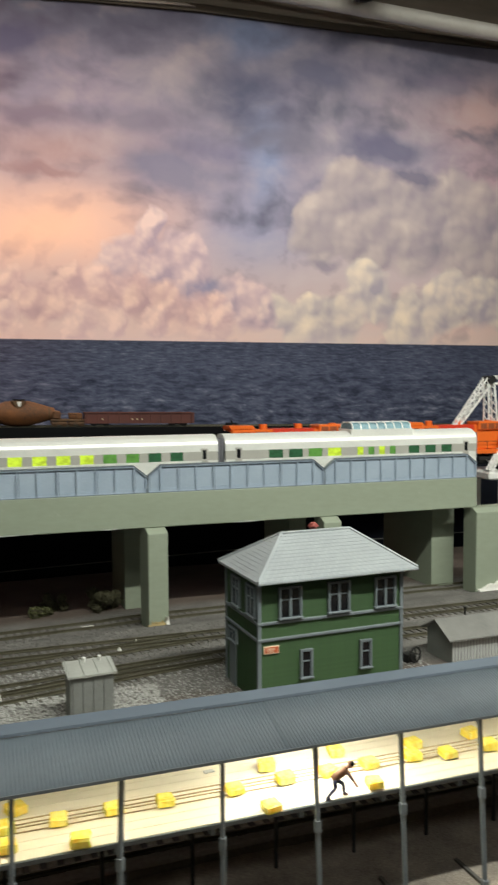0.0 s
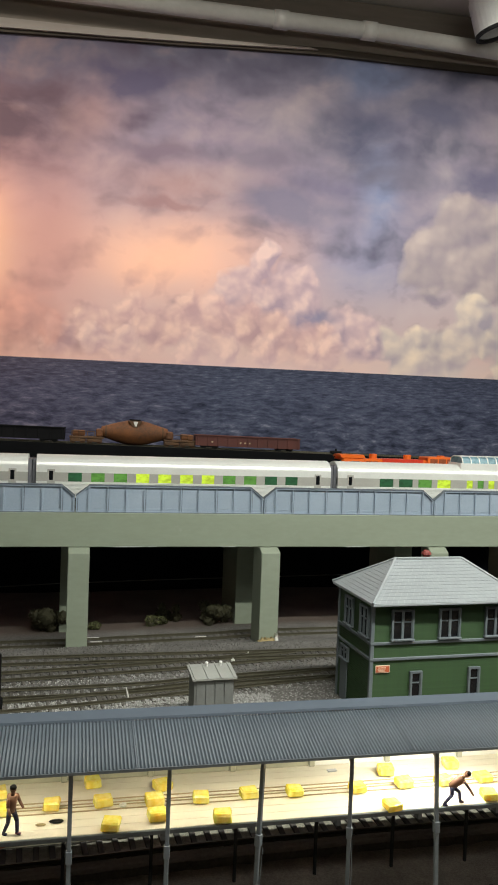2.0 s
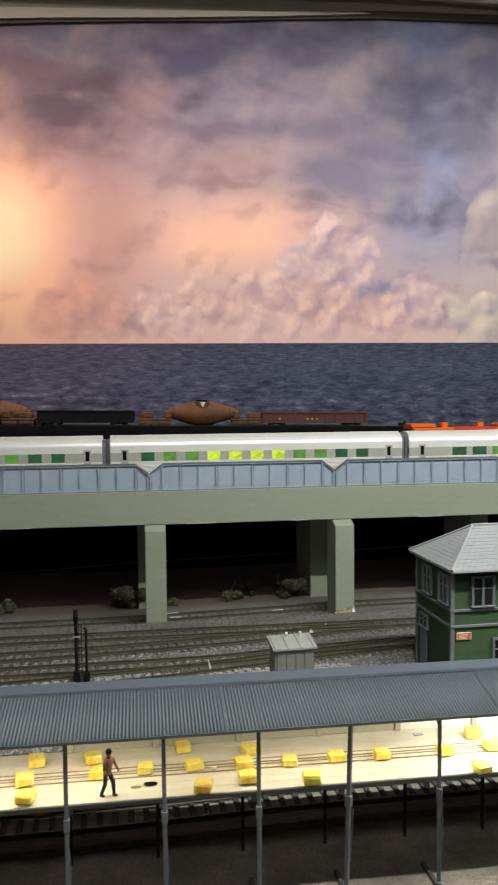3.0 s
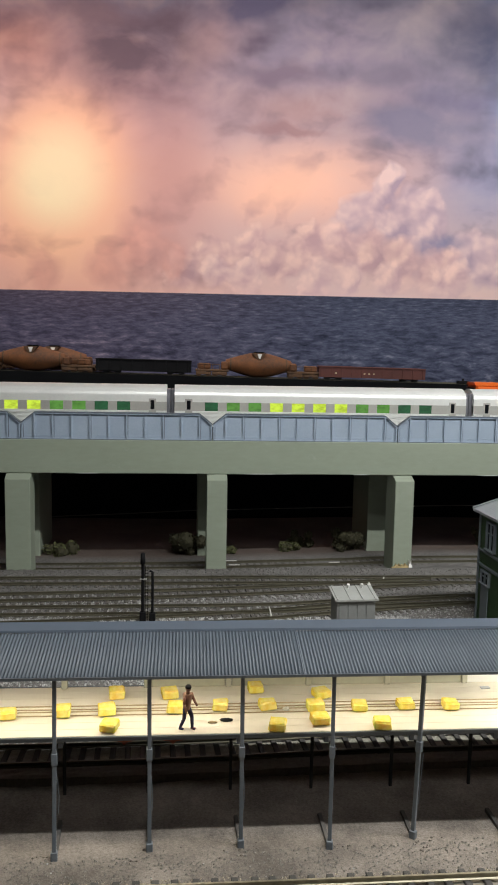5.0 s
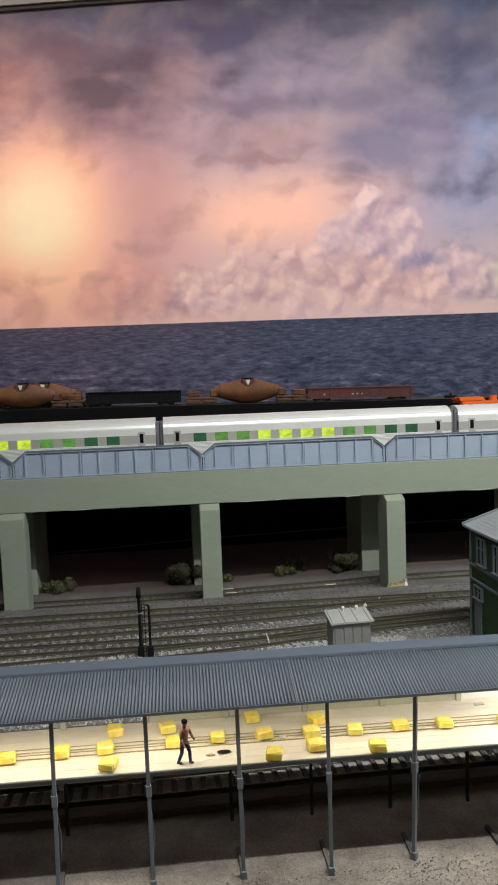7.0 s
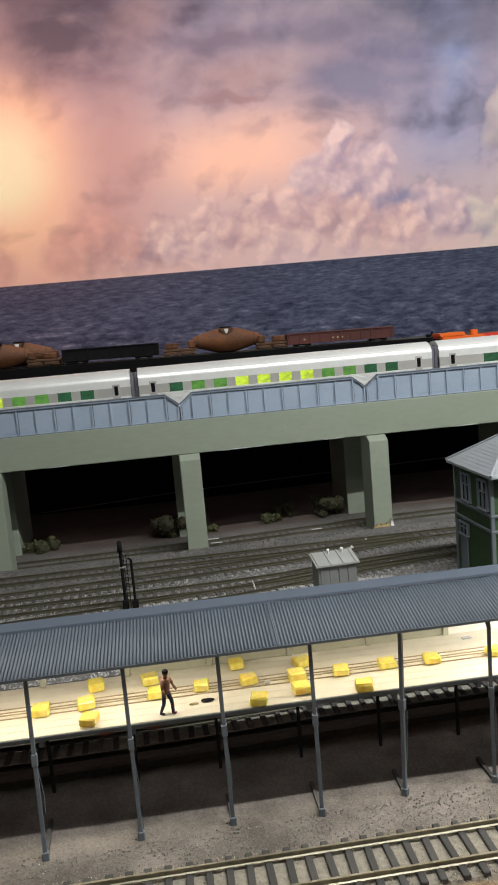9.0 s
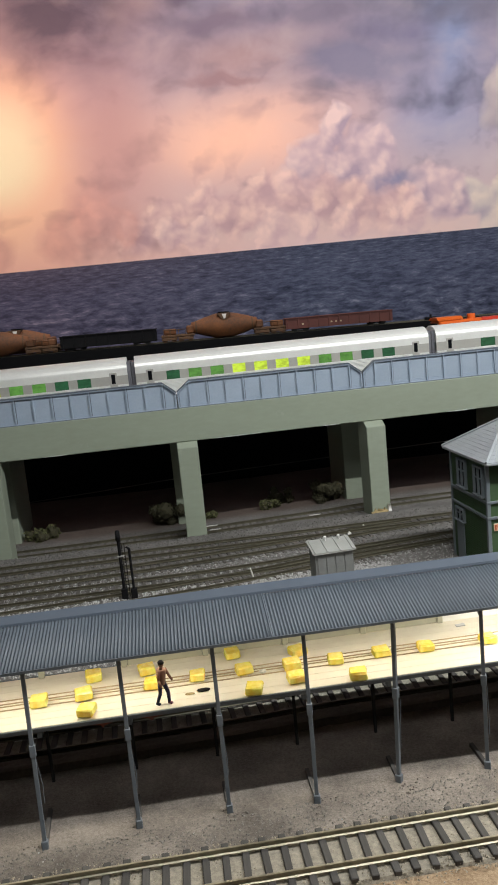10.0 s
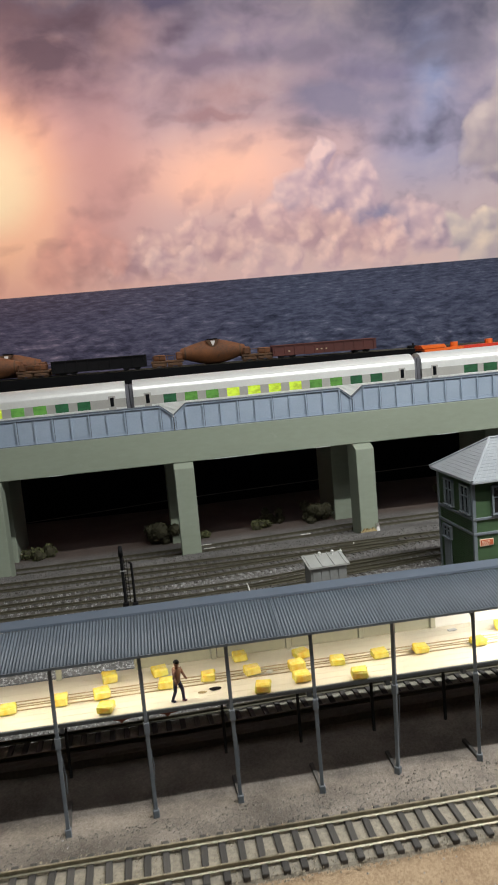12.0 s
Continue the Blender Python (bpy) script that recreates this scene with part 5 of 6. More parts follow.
def locomotive(x0, y, z, label):
    """An orange hood diesel facing -x, 2.0 dm long."""
    root = thing("diesel_locomotive", *astride(x0, y), z, label, "locomotive", "orange diesel locomotives", LEAN)
    L = 2.02
    part("frame", box(fresh(), 0.06, L - 0.06, -0.155, 0.155, 0.115, 0.165, 0.006), ORANGE, root)
    part("fuel_tank", box(fresh(), 0.72, 1.28, -0.12, 0.12, 0.02, 0.115, 0.012), TRUCK, root, "black fuel tank")
    part("nose", box(fresh(), 0.14, 0.36, -0.10, 0.10, 0.165, 0.335, 0.018), ORANGE, root)
    cab = part("cab", box(fresh(), 0.36, 0.62, -0.155, 0.155, 0.165, 0.475, 0.018), ORANGE, root)
    part("cab_roof", extrude_x(fresh(), [(-0.155, 0.477), (0.155, 0.477), (0.10, 0.51), (-0.10, 0.51)], 0.35, 0.63), ORANGE, cab)
    for s in (-1, 1):
        part("cab_window", box(fresh(), 0.46, 0.56, s * 0.1565 - 0.002, s * 0.1565 + 0.002, 0.345, 0.44, 0.001), DARK_GLASS, cab, "dark cab window")
        part("number_bars", box(fresh(), 0.42, 0.58, s * 0.1565 - 0.002, s * 0.1565 + 0.002, 0.265, 0.295), WHITE, cab, "white bars for the cab number")
    part("windscreen", box(fresh(), 0.354, 0.361, -0.12, 0.12, 0.37, 0.45), DARK_GLASS, cab, "dark windscreen")
    hood = part("hood", box(fresh(), 0.62, 1.88, -0.095, 0.095, 0.165, 0.465, 0.012), ORANGE, root)
    part("red_panel", box(fresh(), 0.86, 1.36, -0.099, 0.099, 0.170, 0.469, 0.004), RED, hood, "red panel on the hood")
    part("radiator", box(fresh(), 1.40, 1.86, -0.13, 0.13, 0.40, 0.505, 0.012), ORANGE, hood)
    for s in (-1, 1):
        for k in range(4):
            part("grille", box(fresh(), 1.43 + k * 0.105, 1.52 + k * 0.105, s * 0.1315 - 0.002, s * 0.1315 + 0.002, 0.415, 0.485), GRILLE, hood, "dark grille")
        part("grille", box(fresh(), 0.66, 0.80, s * 0.0965 - 0.002, s * 0.0965 + 0.002, 0.36, 0.44), GRILLE, hood, "dark grille")
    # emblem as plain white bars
    bm = fresh()
    for s in (-1, 1):
        y0, y1 = sorted((s * 0.0995, s * 0.1015))
        for a, b, c, d in ((0.90, 1.31, 0.395, 0.42), (0.90, 0.925, 0.25, 0.395), (0.90, 1.09, 0.25, 0.275), (1.065, 1.09, 0.275, 0.33), (0.985, 1.065, 0.32, 0.34), (1.17, 1.20, 0.25, 0.395)):
            box(bm, a, b, y0, y1, c, d)
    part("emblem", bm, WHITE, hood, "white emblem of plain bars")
    for x in (0.78, 1.20, 1.62):
        rod_bm = fresh()
        rod(rod_bm, (x, 0, 0.46), (x, 0, 0.52), 0.045, 12)
        part("fan" if x > 1 else "stack", rod_bm, ORANGE, hood)
    for s in (-0.150, 0.150):
        handrail(root, list(np.arange(0.66, 1.92, 0.17)), s, 0.165, 0.265, TRUCK)
    for x, m in ((0.075, WHITE), (L - 0.075, WHITE)):
        bm = fresh()
        for yy in (-0.14, -0.06, 0.06, 0.14):
            rod(bm, (x, yy, 0.12), (x, yy, 0.27), 0.004, 5)
        rod(bm, (x, -0.14, 0.27), (x, 0.14, 0.27), 0.004, 5)
        part("end_rail", bm, m, root, "white end handrail")
        part("pilot", box(fresh(), x - 0.02, x + 0.02, -0.14, 0.14, 0.035, 0.115, 0.006), ORANGE, root)
    for x in (0.42, L - 0.42):
        wheel_truck(root, x, 0.0, 2, 0.26)
    return root


locomotive(2.15, 8.72, RAIL_Z + 0.022, "orange hood diesel locomotive with a red panel and white emblem")
locomotive(4.27, 8.72, RAIL_Z + 0.022, "orange hood diesel locomotive with a red panel and white emblem")


def lathe(bm, x0, profile, sides=20):
    """A body of revolution about the x axis: profile of (x, radius), its axis at height given in each row's third value."""
    rings = []
    for x, r, zc in profile:
        rings.append([bm.verts.new((x0 + x, r * math.cos(2 * math.pi * k / sides), zc + r * math.sin(2 * math.pi * k / sides))) for k in range(sides)])
    for a, b in zip(rings, rings[1:]):
        for k in range(sides):
            bm.faces.new((a[k], a[(k + 1) % sides], b[(k + 1) % sides], b[k]))
    bm.faces.new(rings[0][::-1])
    bm.faces.new(rings[-1])
    return bm


def shelf_car(name, x0, y, label):
    """The root of a car that stands on the sloping shelf track."""
    root = thing(name, x0, y, shelf_z(x0) + 0.051, label, "railway car", "freight cars on the shelf")
    root.matrix_basis = root.matrix_basis @ pose(0, 0, 0, 0, -math.degrees(math.atan(GRADE)), 0)
    return root


def bottle_car(x0, y=14.0):
    root = shelf_car("hot_metal_car", x0, y, "rust-orange hot metal bottle car with a dark spout")
    prof = [(0.54, 0.06, 0.215), (0.56, 0.095, 0.215), (0.62, 0.105, 0.215), (0.74, 0.145, 0.215), (0.90, 0.19, 0.215), (1.00, 0.21, 0.215), (1.24, 0.21, 0.215), (1.34, 0.19, 0.215), (1.50, 0.145, 0.215), (1.62, 0.105, 0.215), (1.68, 0.095, 0.215), (1.70, 0.06, 0.215)]
    b = part("bottle", lathe(fresh(), 0, prof), RUST, root, "rust-orange bottle", smooth=True)
    part("spout", rod(fresh(), (1.12, 0, 0.405), (1.12, 0, 0.447), 0.085, 12, 0.10), SOOT, b, "dark pouring spout")
    bm = fresh()
    extrude_y(bm, [(1.00, 0.425), (1.24, 0.425), (1.145, 0.29), (1.10, 0.29)], -0.19, -0.05)
    part("soot_stain", bm, FRAME_RUST, b, "dark soot crust below the spout")
    bm = fresh()
    extrude_y(bm, [(1.085, 0.41), (1.165, 0.41), (1.14, 0.33), (1.115, 0.33)], -0.196, -0.10)
    part("skull_mark", bm, PLASTER, b, "pale slag crust under the spout")
    for x in (0.63, 1.60):
        part("hoop", rod(fresh(), (x - 0.012, 0, 0.215), (x + 0.012, 0, 0.215), 0.118, 20), FRAME_RUST, b)
    for s in (0, 1):
        xa = 0.02 if s == 0 else 1.62
        part("end_frame", box(fresh(), xa, xa + 0.58, -0.12, 0.12, 0.085, 0.125, 0.008), FRAME_RUST, root)
        part("bearing_stand", box(fresh(), 0.46 if s == 0 else 1.66, 0.58 if s == 0 else 1.78, -0.13, 0.13, 0.125, 0.26, 0.02), RUST, root)
        part("gear_box", box(fresh(), xa + (0.05 if s == 0 else 0.30), xa + (0.26 if s == 0 else 0.52), -0.09, 0.09, 0.125, 0.225, 0.015), RUST, root)
        bm = fresh()
        for q in (0.04, 0.16, 0.30, 0.42):
            rod(bm, (xa + q, -0.115, 0.125), (xa + q, -0.115, 0.21), 0.006, 5)
        rod(bm, (xa + 0.04, -0.115, 0.21), (xa + 0.42, -0.115, 0.21), 0.006, 5)
        part("end_rail", bm, FRAME_RUST, root)
        for q in (0.14, 0.42):
            wheel_truck(root, xa + q, 0.0, 2, 0.16, FRAME_RUST)
    return root


def gondola(x0, length, height, material, label, ribs=11, bars=True):
    root = shelf_car("gondola_car", x0, 14.0, label)
    w = 0.155
    bm = fresh()
    box(bm, 0, length, -w, -w + 0.012, 0.05, height)
    box(bm, 0, length, w - 0.012, w, 0.05, height)
    box(bm, 0, 0.012, -w + 0.012, w - 0.012, 0.05, height)
    box(bm, length - 0.012, length, -w + 0.012, w - 0.012, 0.05, height)
    box(bm, 0.012, length - 0.012, -w + 0.012, w - 0.012, 0.05, 0.075)
    body = part("body", bm, material, root)
    for s in (-1, 1):
        for x in np.linspace(0.04, length - 0.04, ribs):
            part("side_post", box(fresh(), x - 0.012, x + 0.012, s * (w + 0.007) - 0.006, s * (w + 0.007) + 0.006, 0.055, height, 0.002), material, body)
        part("top_chord", box(fresh(), -0.006, length + 0.006, s * (w + 0.004) - 0.010, s * (w + 0.004) + 0.010, height - 0.005, height + 0.012, 0.003), material, body)
    if bars:
        for x in (0.28, 0.78, 0.86, 0.94):
            part("lettering", box(fresh(), x, x + 0.03, -w - 0.003, -w - 0.0005, 0.11, 0.135), BROWN, body)
    for x in (0.26, length - 0.26):
        wheel_truck(root, x, 0.0, 2, 0.2)
    return root


bottle_car(-0.80)
bottle_car(-4.72)
bottle_car(-4.46, 14.55)
gondola(1.37, 1.865, 0.228, OXIDE, "oxide-red open gondola car")
gondola(-2.49, 1.63, 0.245, SOOT, "soot-black open gondola car", 9, False)
gondola(-6.5, 1.7, 0.265, SOOT, "soot-black open gondola car", 9, False)
_bm = fresh()
box(_bm, -0.10, 0.10, -0.05, 0.05, 0, 0.05, 0.01)
rod(_bm, (0, 0, 0.05), (0, 0, 0.09), 0.02, 8)
solo("track_bumper", _bm, SOOT, "small black track bumper on the shelf", "bumper", at=(3.95, 14.0, shelf_z(3.95) + 0.051))


# ---- crane beyond the viaduct ----
def lattice(bm, a, b, wide, bays, r=0.012):
    a, b = Vector(a), Vector(b)
    side = Vector((0, wide / 2, 0))
    up = (b - a).cross(side).normalized() * wide / 2
    legs = [side + up, side - up, -side - up, -side + up]
    for q in legs:
        rod(bm, a + q, b + q * 0.6, r, 5)
    for k in range(bays):
        f, g = k / bays, (k + 1) / bays
        for i in range(4):
            p, q = legs[i], legs[(i + 1) % 4]
            rod(bm, a.lerp(b, f) + p * (1 - 0.4 * f), a.lerp(b, g) + q * (1 - 0.4 * g), r * 0.6, 4)
    return bm


def harbour_crane():
    root = thing("harbour_crane", 5.85, 9.0, 0.0, "white lattice harbour crane with an orange cab", "crane")
    for x, y in ((0.04, -0.3), (0.7, -0.3), (0.04, 0.3), (0.7, 0.3)):
        part("leg", box(fresh(), x - 0.05, x + 0.05, y - 0.05, y + 0.05, -0.11, 1.0, 0.01), WHITE, root)
    part("portal_deck", box(fresh(), -0.22, 0.78, -0.38, 0.38, 1.0, 1.09, 0.015), WHITE, root)
    part("house", box(fresh(), 0.12, 0.60, -0.2, 0.2, 1.16, 1.36, 0.02), WHITE, root)
    part("turntable", rod(fresh(), (0.35, 0, 1.09), (0.35, 0, 1.16), 0.22, 20), TRUCK, root, "black turntable")
    part("cab", box(fresh(), 0.06, 0.20, -0.22, -0.05, 1.36, 1.52, 0.015), ORANGE, root, "orange cab")
    part("brace", lattice(fresh(), (-0.18, -0.32, 1.09), (0.16, -0.1, 1.42), 0.06, 5), WHITE, root)
    part("mast", lattice(fresh(), (0.06, 0, 1.36), (0.02, 0, 2.18), 0.14, 8, 0.013), WHITE, root)
    part("boom", lattice(fresh(), (0.0, 0, 2.19), (-0.60, -0.1, 1.52), 0.09, 9, 0.012), WHITE, root)
    part("boom", lattice(fresh(), (0.0, 0, 2.19), (1.2, 0.1, 2.25), 0.09, 9, 0.012), WHITE, root)
    part("sheave", rod(fresh(), (0.01, -0.09, 2.20), (0.01, 0.09, 2.20), 0.05, 12), TRUCK, root)
    return root


harbour_crane()


# ---- small things ----
def signal_mast(x, y, h, head):
    root = thing("signal_mast", x, y, -0.01, "slim black signal mast" + (" with a round head and ladder" if head else ""), "signal", "signal masts")
    part("mast", rod(fresh(), (0, 0, 0), (0, 0, h), 0.0125 if head else 0.0095, 8), SOOT, root)
    part("base", box(fresh(), -0.022, 0.022, -0.022, 0.022, 0, 0.09, 0.004), SOOT, root)
    if head:
        bm = fresh()
        rod(bm, (0, -0.006, h - 0.035), (0, -0.006, h + 0.035), 0.019, 10, 0.016)
        ball(bm, (0, -0.006, h + 0.035), 0.016, (1, 1, 0.7))
        part("signal_head", bm, SOOT, root, smooth=True)
        bm = fresh()
        for s in (0.010, 0.030):
            rod(bm, (s + 0.006, 0.012, 0.02), (s + 0.006, 0.012, h - 0.06), 0.0025, 4)
        for z in np.arange(0.04, h - 0.08, 0.024):
            rod(bm, (0.016, 0.012, z), (0.036, 0.012, z), 0.002, 4)
        part("ladder", bm, SOOT, root)
        part("crossarm", box(fresh(), -0.02, 0.03, -0.012, -0.004, h * 0.68, h * 0.70), STONE, root, "pale crossarm")
    else:
        bm = fresh()
        rod(bm, (0, 0, h), (-0.022, 0, h + 0.012), 0.007, 6)
        part("lamp_arm", bm, SOOT, root)


signal_mast(-0.872, 5.78, 0.49, True)
signal_mast(-0.80, 5.76, 0.395, False)


def ice_block(x, y, turn, size=1.0, tilt=0.0, z=0.395):
    rnd = random.Random(int((x + 9) * 1000 + y * 77))
    w, d, h = 0.037 * size * rnd.uniform(0.92, 1.06), 0.034 * size * rnd.uniform(0.9, 1.1), 0.042 * size * rnd.uniform(0.85, 1.05)
    bm = fresh()
    box(bm, -w, w, -d, d, 0, h, 0.006)
    for v in bm.verts:
        v.co += Vector([rnd.uniform(-0.0025, 0.0025) for _ in range(2)] + [0 if v.co.z < 0.01 else rnd.uniform(-0.004, 0.002)])
    solo("ice_block", bm, ICE, "small amber-yellow ice block on the platform deck", "ice block", "ice blocks on the platform", at=(x, y, z), turn=turn)


for _x, _y, _a in ((-0.136, 3.735, 8), (-0.301, 3.55, -4), (-0.088, 3.56, 10), (-0.054, 3.365, -12), (0.172, 3.68, 20), (0.129, 3.55, 6), (0.135, 3.42, 4), (0.332, 3.555, -6),
                   (0.401, 3.38, -8), (0.545, 3.57, 5), (0.754, 3.57, -3), (1.238, 3.73, -10), (1.28, 3.60, 3), (1.048, 3.575, 4), (1.149, 3.40, 6), (1.584, 3.77, -5),
                   (1.478, 3.605, 12), (1.681, 3.62, 5), (1.625, 3.45, -8), (-1.23, 3.46, 6), (-0.998, 3.485, 0), (-0.806, 3.505, 10), (-0.772, 3.355, -14), (-0.783, 3.67, 8),
                   (-0.537, 3.675, 12), (-0.502, 3.525, -5), (1.959, 3.73, 5), (1.898, 3.625, -6), (2.066, 3.60, 4), (2.28, 3.75, 8), (2.286, 3.61, -5), (-1.5, 3.47, 5), (-1.62, 3.62, -8), (2.6, 3.66, 10)):
    ice_block(_x, _y, _a + LEAN)


def figure(x, y, z, turn, bend):
    """A plain painted figurine, one mesh."""
    bm = fresh()
    slots = []

    def done(slot):
        slots.extend([slot] * (len(bm.faces) - len(slots)))

    lean = Matrix.Rotation(radians(bend), 4, "X")
    low = bend / 60
    hip = Vector((0, 0.012 * low, 0.100 - 0.022 * low))
    for s, fy in ((-1, 0.020 + 0.028 * low), (1, -0.016 - 0.024 * low)):
        knee = Vector((s * 0.014, (fy + hip.y) * 0.5 - 0.008 - 0.012 * low, 0.055 - 0.008 * low))
        rod(bm, hip + Vector((s * 0.011, 0, 0)), knee, 0.0105, 8, 0.0085)
        rod(bm, knee, (s * 0.016, fy, 0.008), 0.0085, 8, 0.0065)
        box(bm, s * 0.016 - 0.006, s * 0.016 + 0.006, fy - 0.016, fy + 0.006, 0, 0.009, 0.002)
    done(2)
    up = (lean @ Vector((0, 0, 1)))
    chest = hip + up * 0.062
    rod(bm, hip - up * 0.006, chest, 0.0155, 10, 0.0215)
    done(1)
    for s in (-1, 1):
        sh = chest + Vector((s * 0.024, 0, -0.006))
        el = sh + Vector((s * 0.010, -0.006 - 0.02 * bend / 60, -0.030))
        rod(bm, sh, el, 0.0075, 7, 0.0062)
        rod(bm, el, el + Vector((s * 0.004, -0.016, -0.026)), 0.0062, 7, 0.005)
    rod(bm, chest, chest + up * 0.014, 0.008, 8)
    ball(bm, chest + up * 0.026, 0.0135, (0.9, 1, 1.15))
    done(0)
    ball(bm, chest + up * 0.031, 0.0138, (0.95, 1.05, 0.85))
    done(3)
    me = finish(bm, "figurine", (SKIN, SHIRT if bend < 20 else SKIN, TROUSER, SOOT))
    for p, s in zip(me.polygons, slots):
        p.material_index = s
        p.use_smooth = True
    solo("figurine", me, None, "painted figurine " + ("standing in dark trousers and a maroon shirt" if bend < 20 else "bending forward in dark trousers"), "figurine", "figurines on the platform", at=(x, y, z), turn=turn)


figure(-0.445, 3.365, 0.391, 55, 5)
figure(1.44, 3.42, 0.391, 82, 52)
_bm = fresh()
ball(_bm, (0, 0, 0.006), 0.030, (1.0, 0.5, 0.16), 0.05)
solo("tool_bag", _bm, SOOT, "small flat black tool bag on the deck", "tool bag", at=(-0.275, 3.44, 0.391))
_bm = fresh()
ball(_bm, (0, 0, 0.005), 0.020, (1.1, 0.5, 0.2), 0.05)
solo("rag", _bm, TAN, "small tan rag on the deck", "rag", at=(-0.335, 3.42, 0.391))
_bm = fresh()
box(_bm, -0.024, 0.024, -0.012, 0.012, 0, 0.006, 0.002)
solo("plank", _bm, HUT_WALL, "small pale plank lying on the deck", "plank", at=(0.99, 3.79, 0.391), turn=8)
_bm = fresh()
ball(_bm, (0, 0, 0.008), 0.012, (1.3, 0.8, 0.8), 0.2)
solo("ice_chip", _bm, PLASTER, "small white ice chip on the deck", "ice chip", at=(-0.005, 3.545, 0.391))


def shrub(x, y, r, dark, n=420):
    rnd = random.Random(int(x * 100) + 7)
    verts, faces = [], []
    lumps = [(rnd.uniform(-0.8, 0.8) * r, rnd.uniform(-0.5, 0.5) * r, rnd.uniform(0.15, 1.15 if dark else 0.6) * r, rnd.uniform(0.3, 0.55) * r) for _ in range(8)]
    for _ in range(n):
        lx, ly, lz, lr = rnd.choice(lumps)
        d = Vector((rnd.gauss(0, 1), rnd.gauss(0, 1), rnd.gauss(0, 1))).normalized() * lr * rnd.uniform(0.75, 1.05)
        c = Vector((lx, ly, lz)) + d
        c.z = max(c.z, 0.004)
        a, b = [Vector((rnd.gauss(0, 1), rnd.gauss(0, 1), rnd.gauss(0, 1))).normalized() * 0.016 for _ in range(2)]
        k = len(verts)
        verts.extend([tuple((c + q) * DM) for q in (a, b, -a, -b)])
        faces.append((k, k + 1, k + 2, k + 3))
    me = bpy.data.meshes.new("foliage")
    me.from_pydata(verts, [], faces)
    me.materials.append(LEAF_DARK if dark else LEAF)
    root = thing("shrub", x, y, ground_z(x, y), "dark brown-green shrub under the viaduct" if dark else "low olive-green shrub under the viaduct", "shrub", "shrubs under the viaduct")
    part("foliage", me, None, root)
    bm = fresh()
    for lx, ly, lz, lr in lumps:
        rod(bm, (0, 0, -0.01), (lx, ly, lz), 0.010, 5, 0.004)
        ball(bm, (lx, ly, lz), lr * 0.8, rough=0.12, detail=2)
    part("core", bm, LEAF_DARK, root)


for _s in ((-1.93, 8.22, 0.17, False), (-0.60, 8.26, 0.20, True), (0.45, 8.30, 0.11, False), (0.60, 8.42, 0.12, True), (1.05, 8.24, 0.16, True), (-0.19, 8.27, 0.07, False), (-2.6, 7.6, 0.12, False), (2.6, 8.4, 0.12, True)):
    shrub(*astride(*_s[:2]), *_s[2:])

# plaster and dirt at the feet of the piers
for _x, _w, _h, _m, _l in ((1.415, 0.09, 0.055, TAN, "tan plaster patch at the foot of a pier"), (1.505, 0.016, 0.085, PLASTER, "white plaster lump at the corner of a pier"), (5.14, 0.30, 0.10, PLASTER, "white plaster patch at the foot of a pier")):
    _bm = fresh()
    _top = [(_w * (2 * _k / 12 - 1), _h * random.uniform(0.35, 1.0) * (1 if 1 < _k < 11 else 0.5)) for _k in range(13)]
    extrude_y(_bm, [(_w, -0.01), (-_w, -0.01)] + _top, -0.022, 0.012)
    for _v in _bm.verts:
        _v.co += Vector((0, random.uniform(-0.006, 0.006) - (0.012 if _v.co.z < 0 and _v.co.y < 0 else 0), 0))
    solo("plaster_patch", _bm, _m, _l, "plaster patch", at=(*astride(_x, 7.405), ground_z(*astride(_x, 7.405))), turn=LEAN)
_bm = fresh()
for _k in range(16):
    _a, _c = 2 * math.pi * _k / 16, 2 * math.pi * (_k + 1) / 16
    rod(_bm, (0.056 * math.cos(_a), 0, 0.066 + 0.056 * math.sin(_a)), (0.056 * math.cos(_c), 0, 0.066 + 0.056 * math.sin(_c)), 0.009, 6)
    if _k % 4 == 0:
        rod(_bm, (0, 0, 0.066), (0.056 * math.cos(_a), 0, 0.066 + 0.056 * math.sin(_a)), 0.005, 5)
box(_bm, -0.05, 0.05, 0.03, 0.11, 0.0, 0.06, 0.004)
solo("wire_reel", _bm, TRUCK, "dark open reel on a small box beside the tower", "reel", at=(3.09, 5.76, 0.0), turn=20)
_bm = fresh()
rod(_bm, (0, 0, 0), (-0.012, 0, 0.06), 0.006, 5)
rod(_bm, (-0.012, 0, 0.06), (-0.02, 0, 0.085), 0.004, 5)
solo("twig", _bm, PLASTER, "thin pale twig standing in the ballast", "twig", at=(0.085, 5.90, 0.0))
for _x, _y, _a in ((-0.20, 7.74, 3), (-0.17, 7.60, -2), (0.81, 7.63, 5)):
    _bm = fresh()
    box(_bm, -0.055, 0.055, -0.004, 0.004, 0, 0.006, 0.001)
    solo("white_chip", _bm, PLASTER, "white paint chip lying by the track", "chip", "white chips", at=(_x, _y, ground_z(_x, _y) + 0.045), turn=_a)
for _x, _y in ((1.14, 6.89), (0.98, 6.73)):
    _bm = fresh()
    box(_bm, -0.016, 0.016, -0.010, 0.010, 0, 0.016, 0.003)
    rod(_bm, (0, 0, 0.016), (0, 0, 0.030), 0.006, 6)
    solo("switch_machine", _bm, PLASTER, "small pale switch machine by the track", "switch machine", "switch machines", at=(_x, _y, 0.0))


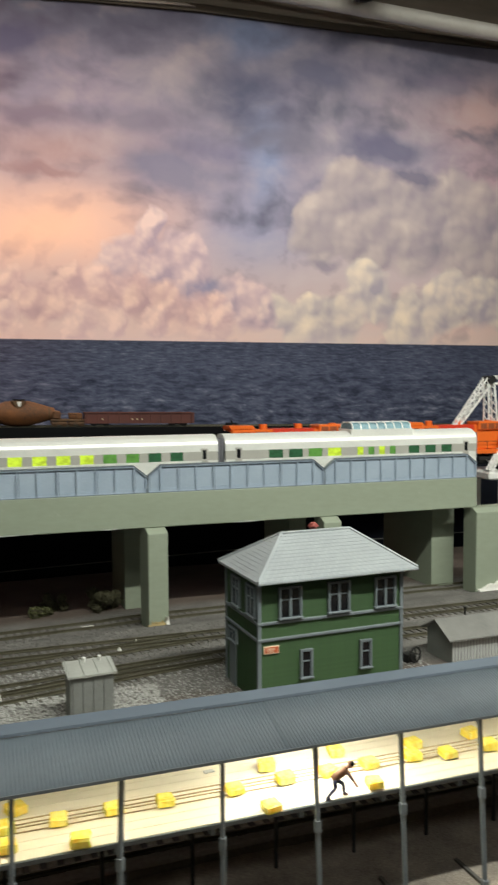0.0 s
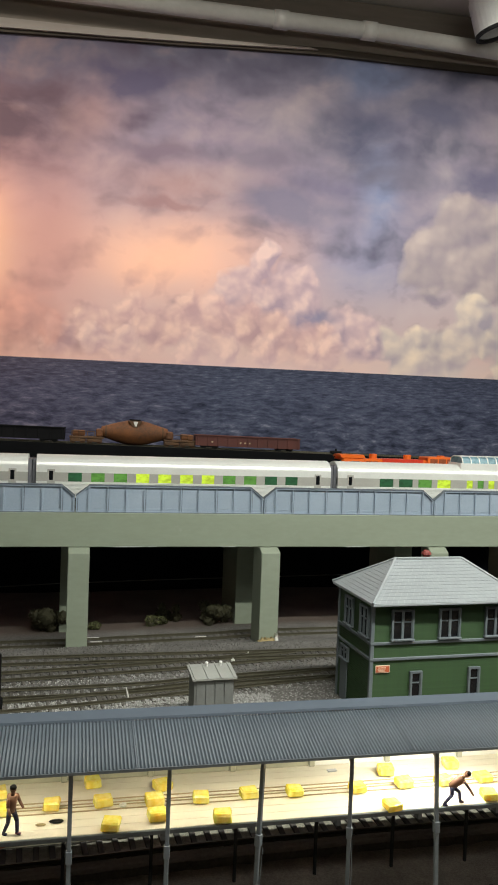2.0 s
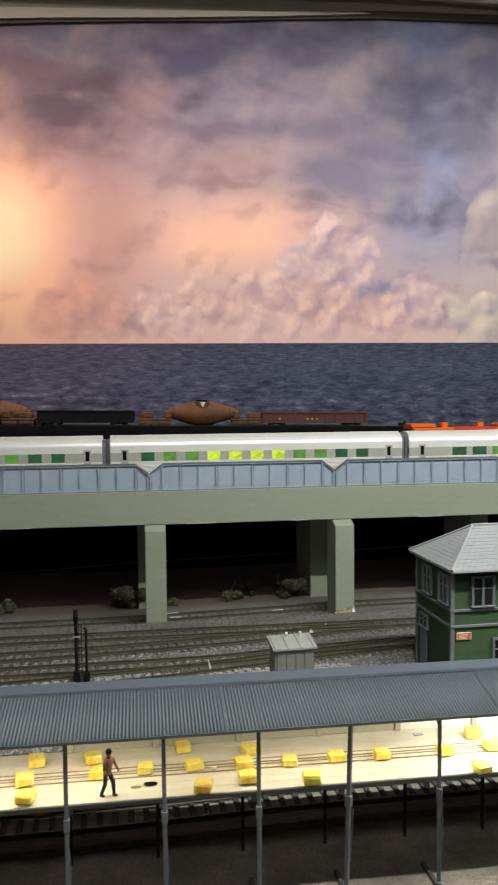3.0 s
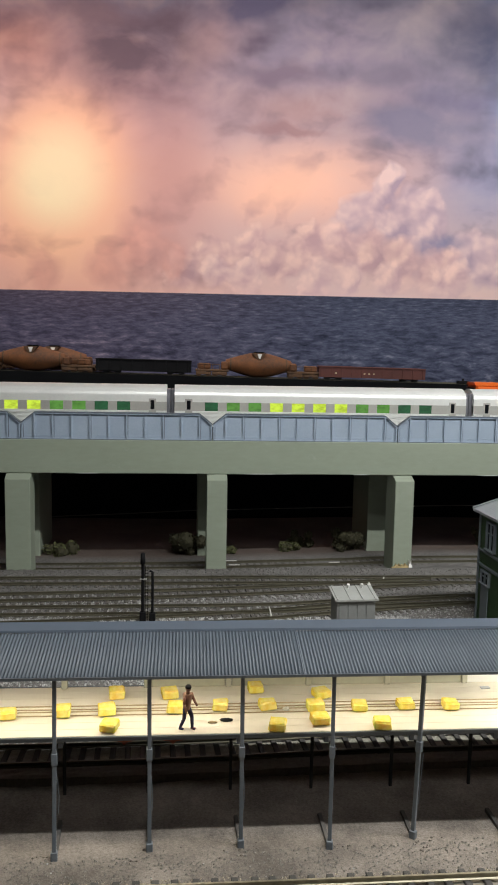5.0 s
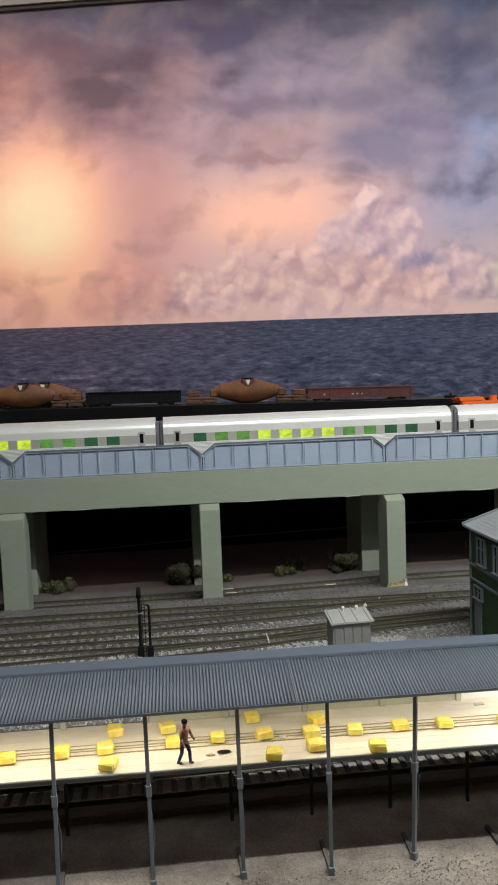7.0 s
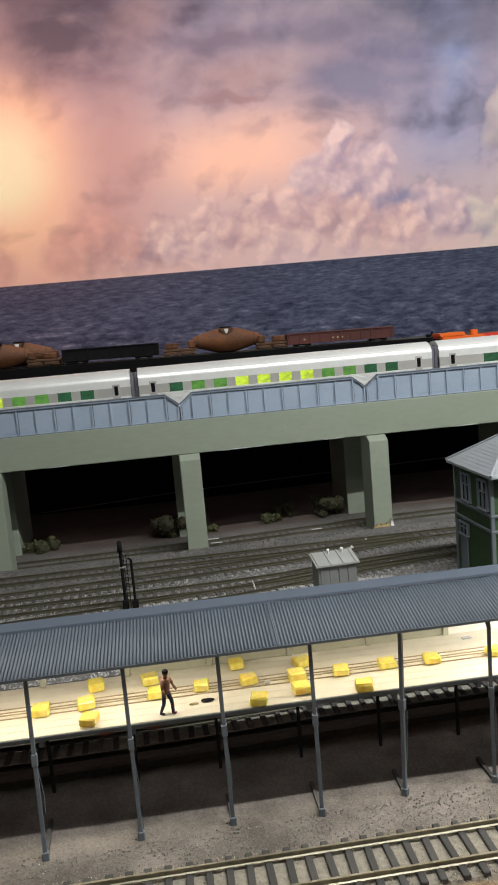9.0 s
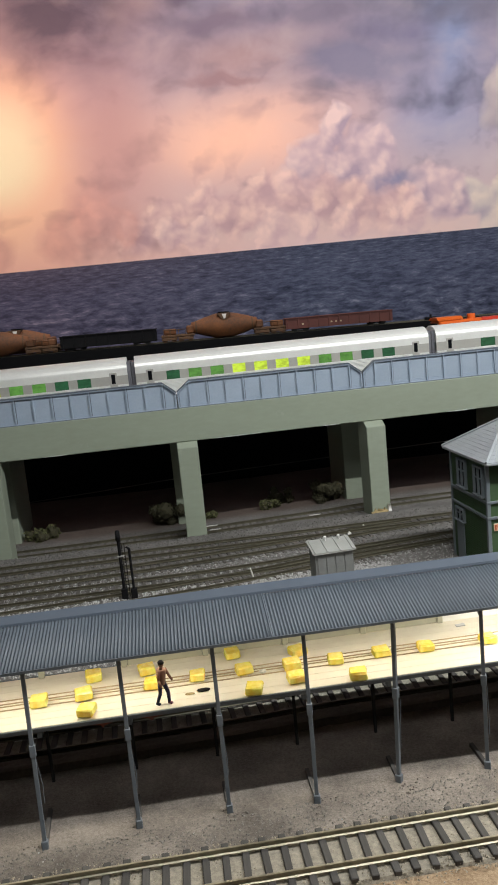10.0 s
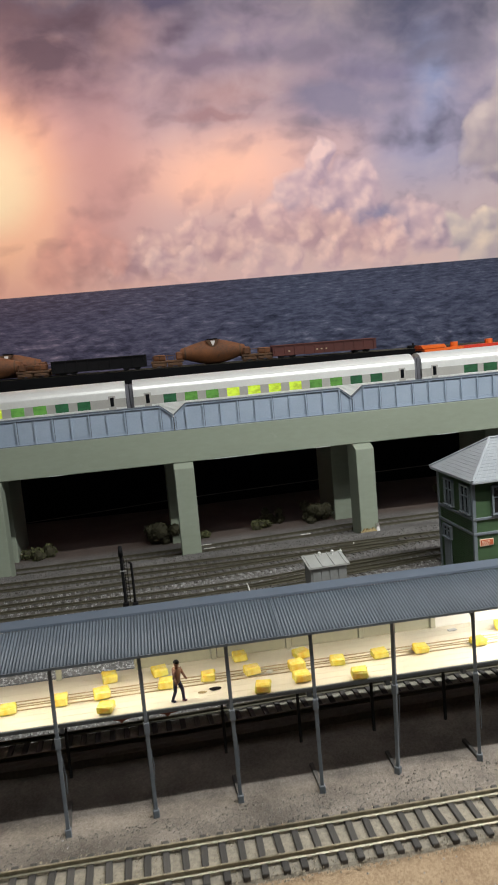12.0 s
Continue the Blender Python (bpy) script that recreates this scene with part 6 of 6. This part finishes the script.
# ---- loose stones ----
def stones(name, spots, material, label, lift=0.0):
    verts, faces = [], []
    rnd = random.Random(len(spots) + 5)
    for x, y, r in spots:
        z = ground_z(x, y) + lift
        k = len(verts)
        c = [(r, 0, 0), (0, r, 0), (-r, 0, 0), (0, -r, 0), (0, 0, r * 0.9), (0, 0, -r * 0.5)]
        verts.extend([((x + p[0] * rnd.uniform(0.6, 1.3)) * DM, (y + p[1] * rnd.uniform(0.6, 1.3)) * DM, (z + 0.3 * r + p[2] * rnd.uniform(0.6, 1.2)) * DM) for p in c])
        for i in range(4):
            faces.append((k + i, k + (i + 1) % 4, k + 4))
            faces.append((k + (i + 1) % 4, k + i, k + 5))
    me = bpy.data.meshes.new(name)
    me.from_pydata(verts, [], faces)
    me.materials.append(material)
    tagged(new(name, me), label, "gravel", kind="stuff")


_rnd = random.Random(3)
stones("ballast_gravel", [(*astride(_x, _y), _r) for _x, _y, _r in [(_rnd.uniform(-2.6, 1.05), 5.92 - 0.5 * _rnd.random() ** 1.5, _rnd.uniform(0.007, 0.015)) for _ in range(5200)] + [(_rnd.uniform(-2.6, -0.2), _rnd.uniform(4.0, 5.4), _rnd.uniform(0.006, 0.013)) for _ in range(6500)] + [(_rnd.uniform(-0.2, 3.2), _rnd.uniform(4.3, 5.5), _rnd.uniform(0.004, 0.008)) for _ in range(350)]], STONE, "loose pale grey ballast stones in the yard")
stones("track_gravel", [(_rnd.uniform(-2.6, 3.2), _rnd.uniform(5.3, 6.45), _rnd.uniform(0.004, 0.009)) for _ in range(14000)], STONE, "pale grey stones between the yard tracks")
stones("cinder_gravel", [(_rnd.uniform(-2.6, 3.2), _rnd.uniform(5.9, 7.3), _rnd.uniform(0.005, 0.011)) for _ in range(9000)], STONE_DIM, "loose dark cinder stones in the yard")
stones("fine_gravel", [(_x, _y + 0.08 * _x, _rnd.uniform(0.003, 0.007)) for _x, _y in [(_rnd.uniform(-1.7, 2.4), _rnd.uniform(2.88, 3.14)) for _ in range(2600)]], EARTH_STONE, "fine grey gravel in front of the platform")
stones("pale_gravel", [(_rnd.uniform(-1.7, 2.4), _rnd.uniform(2.2, 3.05), _rnd.uniform(0.0025, 0.005)) for _ in range(260)], STONE, "fine pale gravel in front of the platform")

stones("sandy_gravel", [(_x, 2.788 + 0.0525 * _x + _o, _rnd.uniform(0.0028, 0.0062)) for _x, _o in [(_rnd.uniform(-1.6, 2.4), _rnd.uniform(-0.20, 0.17)) for _ in range(7000)]], SAND_STONE, "sandy grey stones in the bed of the front track", 0.014)
stones("dark_debris", [(_x, _y + 0.045 * _x, _rnd.uniform(0.003, 0.007)) for _x, _y in [(-0.2 + 0.3755 * _rnd.randint(-4, 5) + _rnd.gauss(0, 0.05), 3.13 + _rnd.gauss(0, 0.035)) for _ in range(130)]], CINDER, "dark crumbs round the feet of the posts")


# a thin cable that sags in front of the dark board
_bm = fresh()
_run = [(-6.0, 10.15, -0.24), (-2.5, 10.15, -0.17), (-1.7, 10.15, -0.13), (-0.7, 10.15, -0.07), (0.4, 10.15, -0.03), (1.35, 10.15, 0.0), (2.75, 10.15, 0.04), (8.0, 10.15, 0.10)]
for _a, _c in zip(_run, _run[1:]):
    rod(_bm, _a, _c, 0.006, 5)
solo("sagging_cable", _bm, SHED_GREY, "thin grey cable sagging along the dark board", "cable")
